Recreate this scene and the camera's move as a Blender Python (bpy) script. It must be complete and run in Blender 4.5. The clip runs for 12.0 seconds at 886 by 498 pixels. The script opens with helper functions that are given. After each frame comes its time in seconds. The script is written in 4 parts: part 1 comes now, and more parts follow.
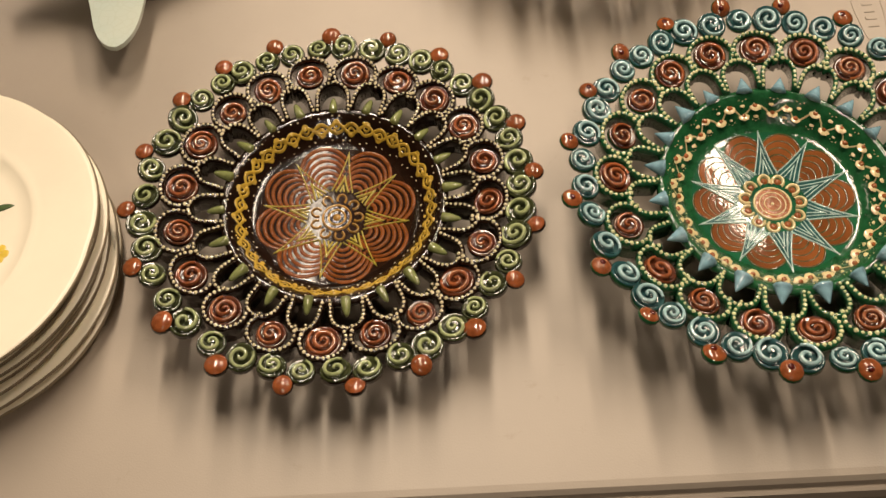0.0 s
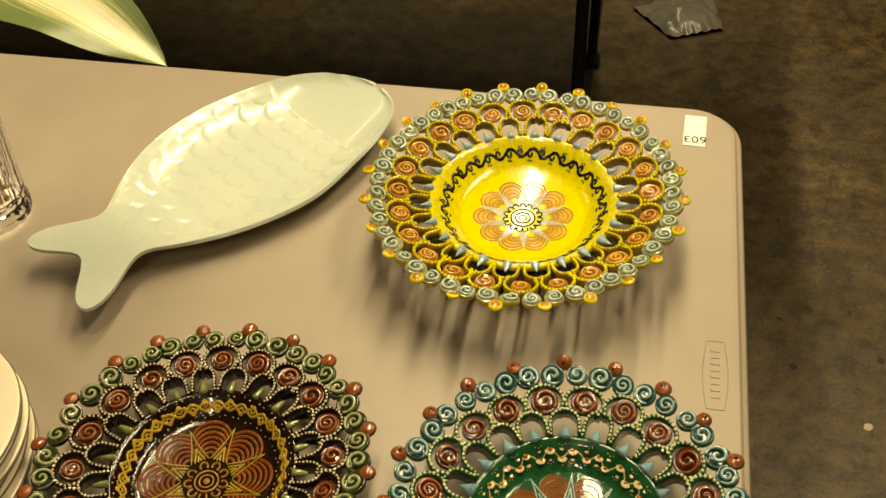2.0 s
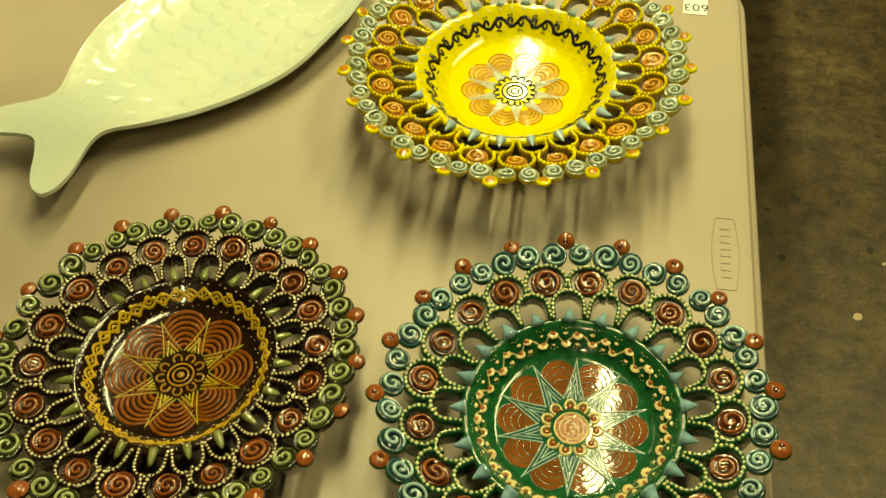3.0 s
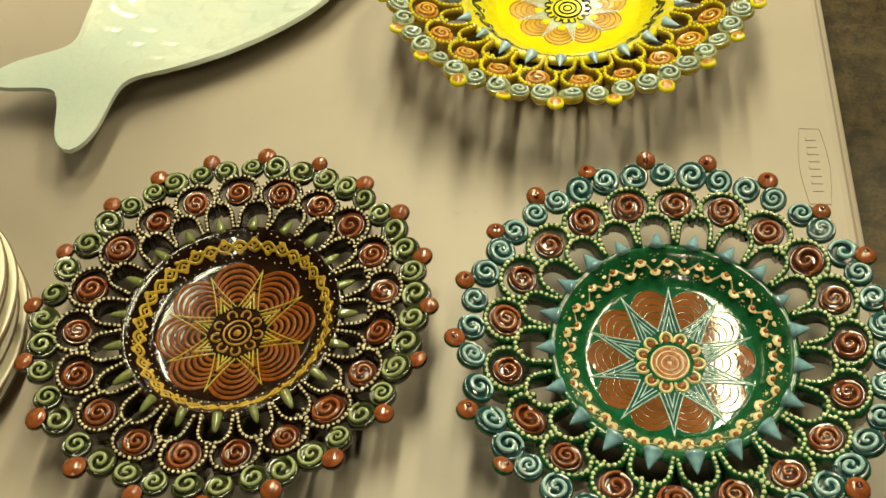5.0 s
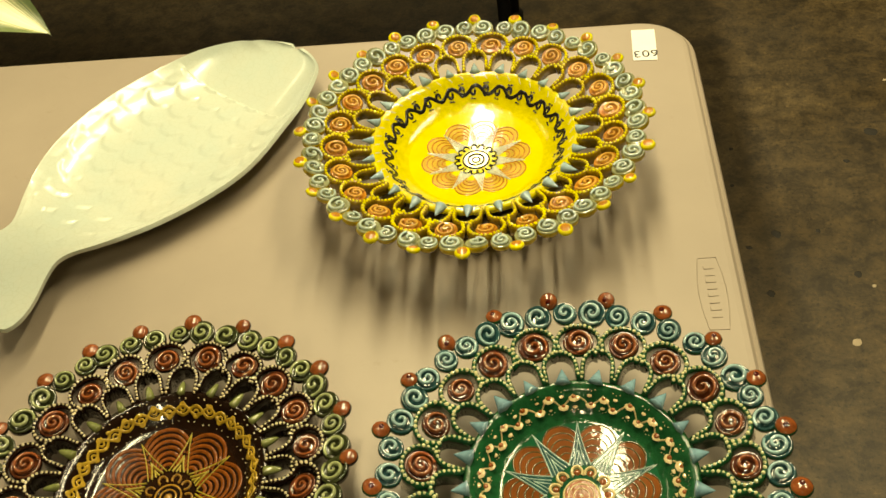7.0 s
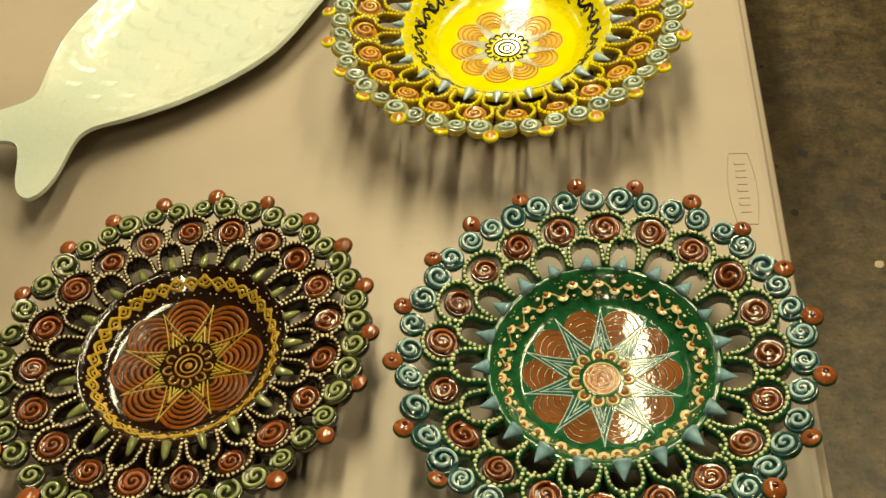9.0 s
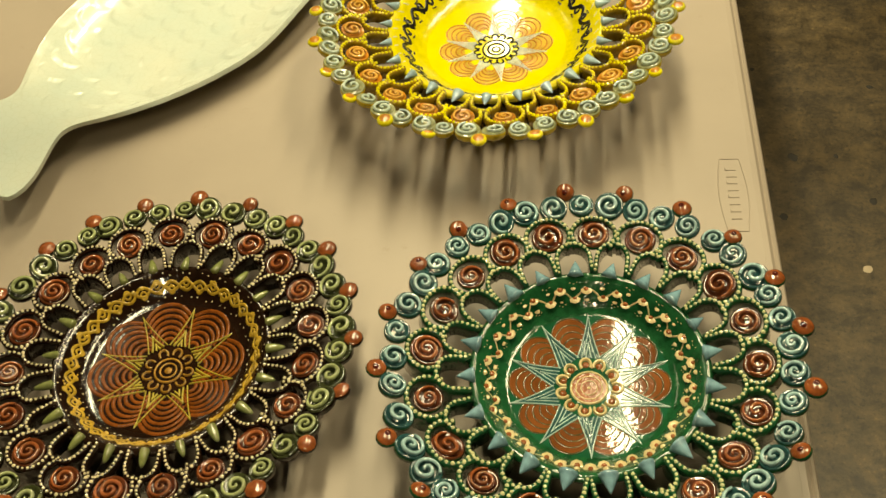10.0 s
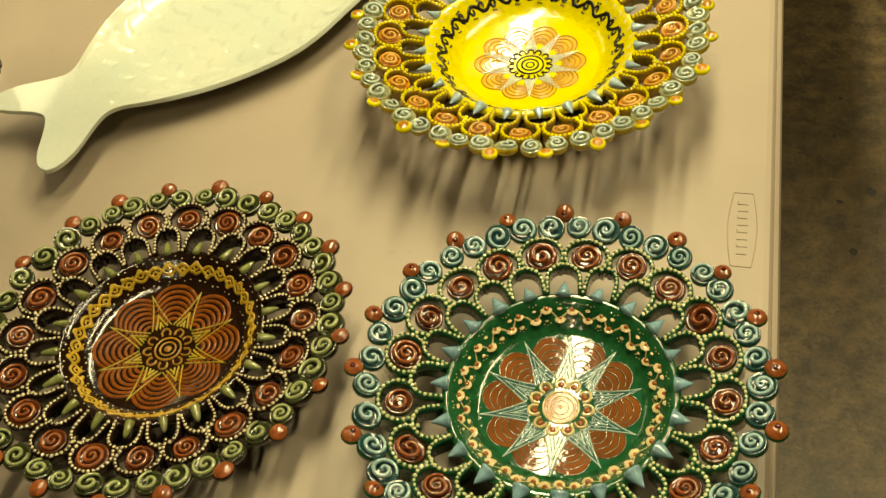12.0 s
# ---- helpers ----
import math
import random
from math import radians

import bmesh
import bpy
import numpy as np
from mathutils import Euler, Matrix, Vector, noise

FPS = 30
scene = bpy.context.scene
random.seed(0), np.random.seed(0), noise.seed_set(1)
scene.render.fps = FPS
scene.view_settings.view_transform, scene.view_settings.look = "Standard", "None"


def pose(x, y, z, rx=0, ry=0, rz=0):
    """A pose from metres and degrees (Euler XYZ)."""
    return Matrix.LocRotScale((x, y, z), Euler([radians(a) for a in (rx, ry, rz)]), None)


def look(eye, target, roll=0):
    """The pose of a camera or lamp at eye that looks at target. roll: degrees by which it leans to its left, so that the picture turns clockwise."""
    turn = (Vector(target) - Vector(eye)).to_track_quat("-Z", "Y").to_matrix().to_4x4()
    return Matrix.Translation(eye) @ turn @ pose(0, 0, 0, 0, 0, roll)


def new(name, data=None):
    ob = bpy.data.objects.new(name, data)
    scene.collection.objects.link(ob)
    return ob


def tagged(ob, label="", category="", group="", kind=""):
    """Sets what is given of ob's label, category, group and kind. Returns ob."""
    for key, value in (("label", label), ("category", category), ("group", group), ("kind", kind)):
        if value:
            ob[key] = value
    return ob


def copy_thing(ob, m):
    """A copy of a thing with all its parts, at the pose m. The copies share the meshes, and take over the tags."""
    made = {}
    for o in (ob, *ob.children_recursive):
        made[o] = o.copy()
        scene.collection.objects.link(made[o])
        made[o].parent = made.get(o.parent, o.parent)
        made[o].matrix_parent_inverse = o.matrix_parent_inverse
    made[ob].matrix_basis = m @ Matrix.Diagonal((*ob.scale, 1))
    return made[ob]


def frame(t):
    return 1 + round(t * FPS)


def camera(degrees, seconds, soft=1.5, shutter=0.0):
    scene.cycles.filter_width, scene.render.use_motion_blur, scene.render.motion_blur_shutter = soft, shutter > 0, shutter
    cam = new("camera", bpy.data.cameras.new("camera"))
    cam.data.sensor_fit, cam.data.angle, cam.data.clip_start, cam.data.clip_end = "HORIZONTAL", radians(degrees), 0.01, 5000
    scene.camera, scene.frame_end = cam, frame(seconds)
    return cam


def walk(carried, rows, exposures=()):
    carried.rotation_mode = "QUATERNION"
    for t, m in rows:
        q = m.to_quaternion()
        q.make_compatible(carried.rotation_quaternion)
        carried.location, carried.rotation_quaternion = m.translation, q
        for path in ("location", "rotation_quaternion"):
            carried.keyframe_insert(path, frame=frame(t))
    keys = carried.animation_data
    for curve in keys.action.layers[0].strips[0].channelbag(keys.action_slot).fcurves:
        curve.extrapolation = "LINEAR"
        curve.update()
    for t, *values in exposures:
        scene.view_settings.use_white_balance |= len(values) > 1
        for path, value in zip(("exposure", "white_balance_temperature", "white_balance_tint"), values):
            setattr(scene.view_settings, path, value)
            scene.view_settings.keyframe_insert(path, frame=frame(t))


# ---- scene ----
cam = camera(43.54, 12.0)
# seconds, eye, yaw to the left, pitch, roll
ROWS = [
    (0, -0.3342, -0.1903, 1.3278, 1.32, -56.21, -4.08),
    (0.5, -0.2418, -0.1764, 1.3295, 12.47, -57.17, -5.39),
    (1, -0.1546, -0.2053, 1.3657, 16.57, -53.17, -5.38),
    (1.3, -0.1218, -0.2204, 1.4049, 16.46, -49.71, -5.20),
    (1.5, -0.1103, -0.2280, 1.4287, 15.28, -47.46, -4.78),
    (2, -0.1238, -0.2346, 1.4548, 11.60, -42.85, -2.11),
    (2.3, -0.1355, -0.2201, 1.4532, 10.46, -42.84, -1.22),
    (2.5, -0.1423, -0.2102, 1.4436, 9.99, -43.94, -0.95),
    (3, -0.1485, -0.2044, 1.3858, 9.45, -47.60, -1.42),
    (3.2, -0.1485, -0.2051, 1.3600, 9.41, -48.95, -1.61),
    (4.8, -0.1996, -0.1761, 1.3302, 11.62, -51.32, -5.99),
    (5, -0.1949, -0.1784, 1.3258, 10.44, -49.67, -5.86),
    (5.5, -0.1793, -0.1840, 1.3364, 6.16, -46.78, -5.56),
    (6, -0.1414, -0.1809, 1.3518, 6.27, -44.22, -7.88),
    (6.2, -0.1375, -0.1813, 1.3572, 6.24, -43.05, -8.14),
    (6.5, -0.1389, -0.1835, 1.3630, 6.71, -42.31, -8.14),
    (7, -0.1430, -0.1907, 1.3619, 7.95, -43.24, -8.26),
    (9, -0.1511, -0.2071, 1.3357, 9.93, -46.98, -7.47),
    (9.5, -0.1529, -0.2034, 1.3294, 9.57, -48.20, -6.94),
    (10, -0.1511, -0.1947, 1.3294, 9.07, -47.17, -6.28),
    (10.5, -0.1295, -0.1717, 1.3527, 10.02, -45.20, -6.53),
    (11, -0.1016, -0.1674, 1.3579, 12.51, -44.17, -7.37),
    (11.3, -0.0960, -0.1804, 1.3525, 14.02, -44.92, -7.04),
    (11.5, -0.0927, -0.1887, 1.3484, 14.99, -45.19, -6.80),
    (12, -0.0743, -0.1900, 1.3441, 17.14, -46.78, -6.95),
]


def eye_pose(x, y, z, yaw, pitch, roll):
    a, b = radians(yaw), radians(pitch)
    ahead = Vector((-math.sin(a) * math.cos(b), math.cos(a) * math.cos(b), math.sin(b)))
    eye = Vector((x, y, z))
    return look(eye, eye + ahead, roll)


# seconds, stops, kelvin, tint
EXPOSURES = [(0.0, -0.02, 6700, 14), (0.5, 0.05, 6400, 9), (1.0, 0.03, 6300, 6), (1.5, 0.0, 7200, -4), (2.0, -0.15, 9200, -2), (2.5, -0.15, 10100, -18), (3.0, -0.05, 12200, -30), (3.2, 0.0, 11500, -30),
             (4.8, 0.05, 7000, -14), (5.5, 0.05, 7900, -10), (6.5, 0.0, 8900, -10), (7.0, 0.0, 8800, -9), (9.5, 0.0, 8000, -7), (12.0, 0.0, 9300, -10)]
walk(cam, [(r[0], eye_pose(*r[1:])) for r in ROWS], EXPOSURES)

# ---- light ----
world = bpy.data.worlds.new("hall_air")
world.use_nodes = True
world.node_tree.nodes["Background"].inputs[0].default_value = (1.0, 0.88, 0.7, 1)
world.node_tree.nodes["Background"].inputs[1].default_value = 0.012
scene.world = world


def tube_light(x, y, z, long, wide, watts):
    """A ceiling strip light whose tubes run along y."""
    data = bpy.data.lights.new("strip_light", "AREA")
    data.shape, data.size, data.size_y, data.energy = "RECTANGLE", wide, long, watts
    data.color = (1.0, 0.86, 0.66)
    ob = new("strip_light", data)
    ob.matrix_world = pose(x, y, z)
    return ob


tube_light(-0.44, 1.95, 2.95, 3.20, 0.15, 96)
# Unseen fill lamp behind the camera, added to lift shadows and the near table.
tube_light(-0.39, -1.60, 2.95, 0.60, 0.08, 14)
tube_light(0.95, 1.45, 2.95, 1.80, 0.16, 48)
tube_light(-2.70, 2.75, 2.95, 1.60, 0.20, 10)


# ---- materials ----
def mat_base(name):
    m = bpy.data.materials.new(name)
    m.use_nodes = True
    nt = m.node_tree
    return m, nt, nt.nodes["Principled BSDF"]


def ramp(nt, fac, stops):
    r = nt.nodes.new("ShaderNodeValToRGB")
    while len(r.color_ramp.elements) < len(stops):
        r.color_ramp.elements.new(0.5)
    for e, (p, c) in zip(r.color_ramp.elements, stops):
        e.position, e.color = p, (*c, 1)
    nt.links.new(fac, r.inputs[0])
    return r.outputs[0]


def tex_noise(nt, scale, detail=4.0, rough=0.55, warp=0.0, coords="Object"):
    tc = nt.nodes.new("ShaderNodeTexCoord")
    n = nt.nodes.new("ShaderNodeTexNoise")
    n.inputs["Scale"].default_value, n.inputs["Detail"].default_value = scale, detail
    n.inputs["Roughness"].default_value, n.inputs["Distortion"].default_value = rough, warp
    nt.links.new(tc.outputs[coords], n.inputs["Vector"])
    return n.outputs["Fac"]


def bump(nt, bsdf, height, strength, distance):
    b = nt.nodes.new("ShaderNodeBump")
    b.inputs["Strength"].default_value, b.inputs["Distance"].default_value = strength, distance
    nt.links.new(height, b.inputs["Height"])
    nt.links.new(b.outputs[0], bsdf.inputs["Normal"])


def mix(nt, fac, a, b, kind="MIX"):
    n = nt.nodes.new("ShaderNodeMix")
    n.data_type, n.blend_type = "RGBA", kind
    for key, v in ((0, fac), (6, a), (7, b)):
        if isinstance(v, (int, float)):
            n.inputs[key].default_value = v
        elif isinstance(v, tuple):
            n.inputs[key].default_value = (*v, 1)
        else:
            nt.links.new(v, n.inputs[key])
    return n.outputs[2]


def shade(c, k):
    return tuple(min(1.0, v * k) for v in c)


def glaze(name, c, dark=0.6, light=1.25, rough=0.08, scale=160.0, coat=0.6, relief=0.5, spec=0.5):
    """Glossy fired glaze: pooled darker and thinner lighter places, piece to piece variation, a wavy surface."""
    m, nt, b = mat_base(name)
    pooled = ramp(nt, tex_noise(nt, scale, 3, 0.6), [(0.3, shade(c, dark)), (0.55, c), (0.78, shade(c, light))])
    info = nt.nodes.new("ShaderNodeObjectInfo")
    rnd = ramp(nt, info.outputs["Random"], [(0.0, (0.78, 0.78, 0.78)), (1.0, (1.0, 1.0, 1.0))])
    nt.links.new(mix(nt, 1.0, pooled, rnd, "MULTIPLY"), b.inputs["Base Color"])
    b.inputs["Roughness"].default_value = rough
    b.inputs["Specular IOR Level"].default_value = spec
    b.inputs["Coat Weight"].default_value, b.inputs["Coat Roughness"].default_value = coat, 0.04
    bump(nt, b, tex_noise(nt, scale * 1.6, 3, 0.55), relief, 0.0010)
    return m


BROWN_BODY = glaze("dark_brown_glaze", (0.016, 0.007, 0.004))
BROWN_FLOOR = glaze("amber_brown_glaze", (0.022, 0.009, 0.004), scale=40, relief=0.6, rough=0.14, coat=0.06, spec=0.18)
COPPER = glaze("copper_slip", (0.30, 0.085, 0.028))
COPPER_LINE = glaze("copper_line", (0.21, 0.058, 0.011), relief=0.4, rough=0.18, coat=0.05, spec=0.16)
OLIVE_CORE = glaze("dark_olive_glaze", (0.042, 0.048, 0.018))
OLIVE_RIDGE = glaze("pale_olive_slip", (0.34, 0.38, 0.18))
OLIVE_DROP = glaze("olive_drop_glaze", (0.20, 0.22, 0.08))
CREAM_DOT = glaze("cream_slip", (0.74, 0.64, 0.42), dark=0.8)
MUSTARD = glaze("mustard_slip", (0.56, 0.36, 0.05), relief=0.3, rough=0.2, coat=0.2)
OLIVE_YELLOW = glaze("olive_yellow_slip", (0.44, 0.35, 0.05), relief=0.2, rough=0.2, coat=0.2, spec=0.4)
OCHRE = glaze("ochre_slip", (0.42, 0.21, 0.035), relief=0.2, rough=0.18, coat=0.3)
GREEN_BODY = glaze("deep_green_glaze", (0.014, 0.095, 0.034))
GREEN_FLOOR = glaze("bottle_green_glaze", (0.012, 0.10, 0.045), scale=40, relief=0.45, coat=0.3, rough=0.07)
TEAL_CORE = glaze("dark_teal_glaze", (0.022, 0.075, 0.08))
TEAL_WASH = glaze("teal_green_wash", (0.022, 0.085, 0.085), relief=0.4, rough=0.12, coat=0.3, spec=0.4)
TEAL_RIDGE = glaze("pale_teal_slip", (0.34, 0.52, 0.54))
BLUE_DROP = glaze("pale_blue_glaze", (0.21, 0.37, 0.45))
PALE_GREEN_DOT = glaze("pale_green_slip", (0.74, 0.70, 0.40), dark=0.8)
CREAM_SLIP = glaze("warm_cream_slip", (0.74, 0.60, 0.32), dark=0.8)
RUST = glaze("rust_glaze", (0.30, 0.085, 0.02), rough=0.2, coat=0.2)
MOSS_LINE = glaze("moss_slip", (0.085, 0.075, 0.024), rough=0.12, coat=0.3, relief=0.4)
# Copper darkened for depth between the coil ridges: shade put into the colour.
COIL_SHADED = glaze("shaded_copper_glaze", (0.11, 0.030, 0.011))
RUST_DARK = glaze("dark_rust_glaze", (0.10, 0.012, 0.006))
RUST_WASH = glaze("rust_wash", (0.205, 0.066, 0.018), scale=40, relief=0.5, coat=0.3, rough=0.08)
PALE_BLUE_LINE = glaze("pale_blue_slip", (0.48, 0.64, 0.58), dark=0.8)
YELLOW_BODY = glaze("lemon_yellow_glaze", (0.85, 0.74, 0.03), dark=0.85, light=1.1)
YELLOW_FLOOR = glaze("bright_yellow_glaze", (0.87, 0.80, 0.03), dark=0.92, light=1.05, scale=40, relief=0.3, coat=0.4, rough=0.1)
ORANGE = glaze("orange_slip", (0.78, 0.42, 0.08))
ORANGE_WASH = glaze("orange_wash", (0.80, 0.52, 0.07), scale=40, relief=0.5)
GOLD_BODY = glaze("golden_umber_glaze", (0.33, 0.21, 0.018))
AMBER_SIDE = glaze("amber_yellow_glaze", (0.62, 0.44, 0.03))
ORANGE_DEEP = glaze("deep_orange_glaze", (0.54, 0.22, 0.028))
SKY_DROP = glaze("sky_blue_glaze", (0.36, 0.50, 0.56), dark=0.8)
GREY_BLUE_CORE = glaze("grey_blue_glaze", (0.30, 0.31, 0.16))
GREY_BLUE_RIDGE = glaze("pale_grey_blue_slip", (0.52, 0.62, 0.54))
BLACK_LINE = glaze("black_slip", (0.013, 0.011, 0.009), relief=0.3, rough=0.2, coat=0.1, spec=0.4)
WHITE_SLIP = glaze("milky_slip", (0.72, 0.70, 0.50), dark=0.85)


def celadon():
    """Pale crackled glaze: cream where it is thin, greener where it pools, with a faint net of craze lines."""
    m, nt, b = mat_base("celadon_glaze")
    body = ramp(nt, tex_noise(nt, 14, 4, 0.6), [(0.3, (0.57, 0.66, 0.605)), (0.7, (0.65, 0.69, 0.60))])
    v = nt.nodes.new("ShaderNodeTexVoronoi")
    v.feature = "DISTANCE_TO_EDGE"
    v.inputs["Scale"].default_value = 150
    nt.links.new(nt.nodes.new("ShaderNodeTexCoord").outputs["Object"], v.inputs["Vector"])
    craze = ramp(nt, v.outputs["Distance"], [(0.0, (0.94, 0.94, 0.91)), (0.06, (1, 1, 1))])
    nt.links.new(mix(nt, 1.0, body, craze, "MULTIPLY"), b.inputs["Base Color"])
    b.inputs["Roughness"].default_value = 0.24
    b.inputs["Coat Weight"].default_value, b.inputs["Coat Roughness"].default_value = 0.45, 0.05
    bump(nt, b, tex_noise(nt, 60, 3), 0.10, 0.001)
    return m


CELADON = celadon()


def plastic(name, c):
    """Blow-moulded table plastic with a fine pebbled skin and faint scuffs."""
    m, nt, b = mat_base(name)
    col = ramp(nt, tex_noise(nt, 5, 6, 0.6), [(0.3, shade(c, 0.92)), (0.7, shade(c, 1.06))])
    scuff = ramp(nt, tex_noise(nt, 60, 8, 0.7, 0.6), [(0.62, (1, 1, 1)), (0.78, (0.86, 0.84, 0.80))])
    nt.links.new(mix(nt, 1.0, col, scuff, "MULTIPLY"), b.inputs["Base Color"])
    b.inputs["Roughness"].default_value = 0.46
    bump(nt, b, tex_noise(nt, 900, 2, 0.5), 0.18, 0.0004)
    return m


TABLE_TOP = plastic("grey_beige_plastic", (0.362, 0.303, 0.249))
TABLE_DARK = plastic("brown_grey_plastic", (0.20, 0.16, 0.13))


def concrete_floor():
    m, nt, b = mat_base("worn_concrete")
    big = ramp(nt, tex_noise(nt, 1.7, 9, 0.68, 0.5), [(0.32, (0.034, 0.023, 0.010)), (0.5, (0.062, 0.043, 0.020)), (0.68, (0.105, 0.076, 0.040))])
    fine = ramp(nt, tex_noise(nt, 22, 10, 0.75, 0.3), [(0.40, (0.50, 0.49, 0.47)), (0.51, (1, 1, 1)), (0.62, (1.5, 1.46, 1.38))])
    c = mix(nt, 1.0, big, fine, "MULTIPLY")
    scab = ramp(nt, tex_noise(nt, 5, 10, 0.78, 1.0), [(0.60, (1, 1, 1)), (0.68, (0.42, 0.42, 0.42))])
    c = mix(nt, 1.0, c, scab, "MULTIPLY")
    pale = ramp(nt, tex_noise(nt, 9, 10, 0.8, 1.6), [(0.64, (1, 1, 1)), (0.72, (1.8, 1.75, 1.65))])
    c = mix(nt, 1.0, c, pale, "MULTIPLY")
    grit = ramp(nt, tex_noise(nt, 150, 3, 0.6), [(0.33, (0.5, 0.5, 0.5)), (0.44, (1, 1, 1)), (0.58, (1, 1, 1)), (0.68, (1.5, 1.45, 1.35))])
    nt.links.new(mix(nt, 1.0, c, grit, "MULTIPLY"), b.inputs["Base Color"])
    nt.links.new(ramp(nt, tex_noise(nt, 3, 6), [(0.3, (0.38, 0.38, 0.38)), (0.7, (0.62, 0.62, 0.62))]), b.inputs["Roughness"])
    bump(nt, b, tex_noise(nt, 30, 8, 0.7), 0.25, 0.003)
    return m


FLOOR = concrete_floor()


def plain(name, c, rough=0.6, scale=30.0, relief=0.1, spread=0.12, metal=0.0):
    m, nt, b = mat_base(name)
    nt.links.new(ramp(nt, tex_noise(nt, scale, 6, 0.6), [(0.3, shade(c, 1 - spread)), (0.7, shade(c, 1 + spread))]), b.inputs["Base Color"])
    b.inputs["Roughness"].default_value, b.inputs["Metallic"].default_value = rough, metal
    bump(nt, b, tex_noise(nt, scale * 6, 4), relief, 0.001)
    return m


WALL = plain("painted_wall", (0.26, 0.23, 0.19), 0.8, 3)
CEILING = plain("ceiling_board", (0.24, 0.22, 0.19), 0.9, 3)
RUBBER = plain("black_rubber", (0.010, 0.009, 0.008), 0.92)
BLACK_STEEL = plain("black_painted_steel", (0.010, 0.009, 0.008), 0.8)
STEEL = plain("grey_steel", (0.25, 0.24, 0.22), 0.4, metal=0.8)
PAPER = plain("white_paper", (0.86, 0.86, 0.84), 0.85, 40, 0.05, 0.03)
INK = plain("black_ink", (0.02, 0.018, 0.02), 0.6)
SPECK = plain("dark_speck", (0.02, 0.017, 0.013), 0.8)
PALE_SPECK = plain("pale_speck", (0.42, 0.34, 0.24), 0.8)
CREAM_WARE = plain("cream_earthenware", (0.84, 0.76, 0.61), 0.34, 18, 0.04, 0.03)
WARE_EDGE = plain("dark_plate_edge", (0.24, 0.185, 0.12), 0.4, 60, 0.1, 0.3)
SPRIG = plain("painted_green", (0.06, 0.10, 0.03), 0.3)
YELLOW_PAINT = plain("painted_yellow", (0.65, 0.45, 0.05), 0.3)
BARK = plain("brown_stem", (0.16, 0.09, 0.045), 0.7, 50, 0.4, 0.35)


def glass_mat(name, c, rough=0.0, alpha=1.0):
    m, nt, b = mat_base(name)
    b.inputs["Base Color"].default_value = (*c, 1)
    b.inputs["Transmission Weight"].default_value = 1.0
    b.inputs["Roughness"].default_value = rough
    b.inputs["IOR"].default_value = 1.47
    return m


GLASS = glass_mat("clear_glass", (0.95, 0.95, 0.97))
FILM = plain("clear_plastic_film", (0.16, 0.15, 0.13), 0.25, 25, 0.6, 0.2)


def variegated():
    m, nt, b = mat_base("variegated_leaf")
    tc = nt.nodes.new("ShaderNodeTexCoord")
    sep = nt.nodes.new("ShaderNodeSeparateXYZ")
    nt.links.new(tc.outputs["UV"], sep.inputs[0])
    mp = nt.nodes.new("ShaderNodeMapping")
    mp.inputs["Scale"].default_value = (3.0, 26.0, 1.0)
    nt.links.new(tc.outputs["UV"], mp.inputs[0])
    n = nt.nodes.new("ShaderNodeTexNoise")
    n.inputs["Scale"].default_value, n.inputs["Detail"].default_value = 1.2, 8
    nt.links.new(mp.outputs[0], n.inputs["Vector"])
    mx = nt.nodes.new("ShaderNodeMath")
    mx.operation = "MULTIPLY_ADD"
    nt.links.new(n.outputs["Fac"], mx.inputs[0])
    mx.inputs[1].default_value = 0.40
    nt.links.new(sep.outputs["Y"], mx.inputs[2])
    col = ramp(nt, mx.outputs[0], [(0.36, (0.10, 0.14, 0.05)), (0.46, (0.26, 0.29, 0.11)), (0.53, (0.66, 0.64, 0.38)), (0.70, (0.74, 0.68, 0.53)),
                                   (0.84, (0.72, 0.68, 0.40)), (0.93, (0.27, 0.31, 0.11)), (1.0, (0.12, 0.17, 0.05))])
    nt.links.new(col, b.inputs["Base Color"])
    b.inputs["Roughness"].default_value = 0.35
    bump(nt, b, n.outputs["Fac"], 0.2, 0.001)
    return m


LEAF = variegated()


# ---- mesh helpers ----
def to_mesh(name, bm, mats, smooth=True):
    me = bpy.data.meshes.new(name)
    bm.normal_update()
    bm.to_mesh(me)
    bm.free()
    for m in mats if isinstance(mats, (list, tuple)) else [mats]:
        me.materials.append(m)
    if smooth:
        for p in me.polygons:
            p.use_smooth = True
    return me


def part(name, bm, material, parent, label="", m=None, smooth=True):
    """Links a bmesh, or a mesh that is shared, as one object under its thing."""
    me = bm if isinstance(bm, bpy.types.Mesh) else to_mesh(name, bm, material, smooth)
    ob = new(name, me)
    ob.parent = parent
    if m is not None:
        ob.matrix_basis = m
    return tagged(ob, label)


def thing(name, label, category, m=None, group="", kind=""):
    ob = new(name)
    ob.empty_display_size = 0.02
    if m is not None:
        ob.matrix_basis = m
    return tagged(ob, label, category, group, kind)


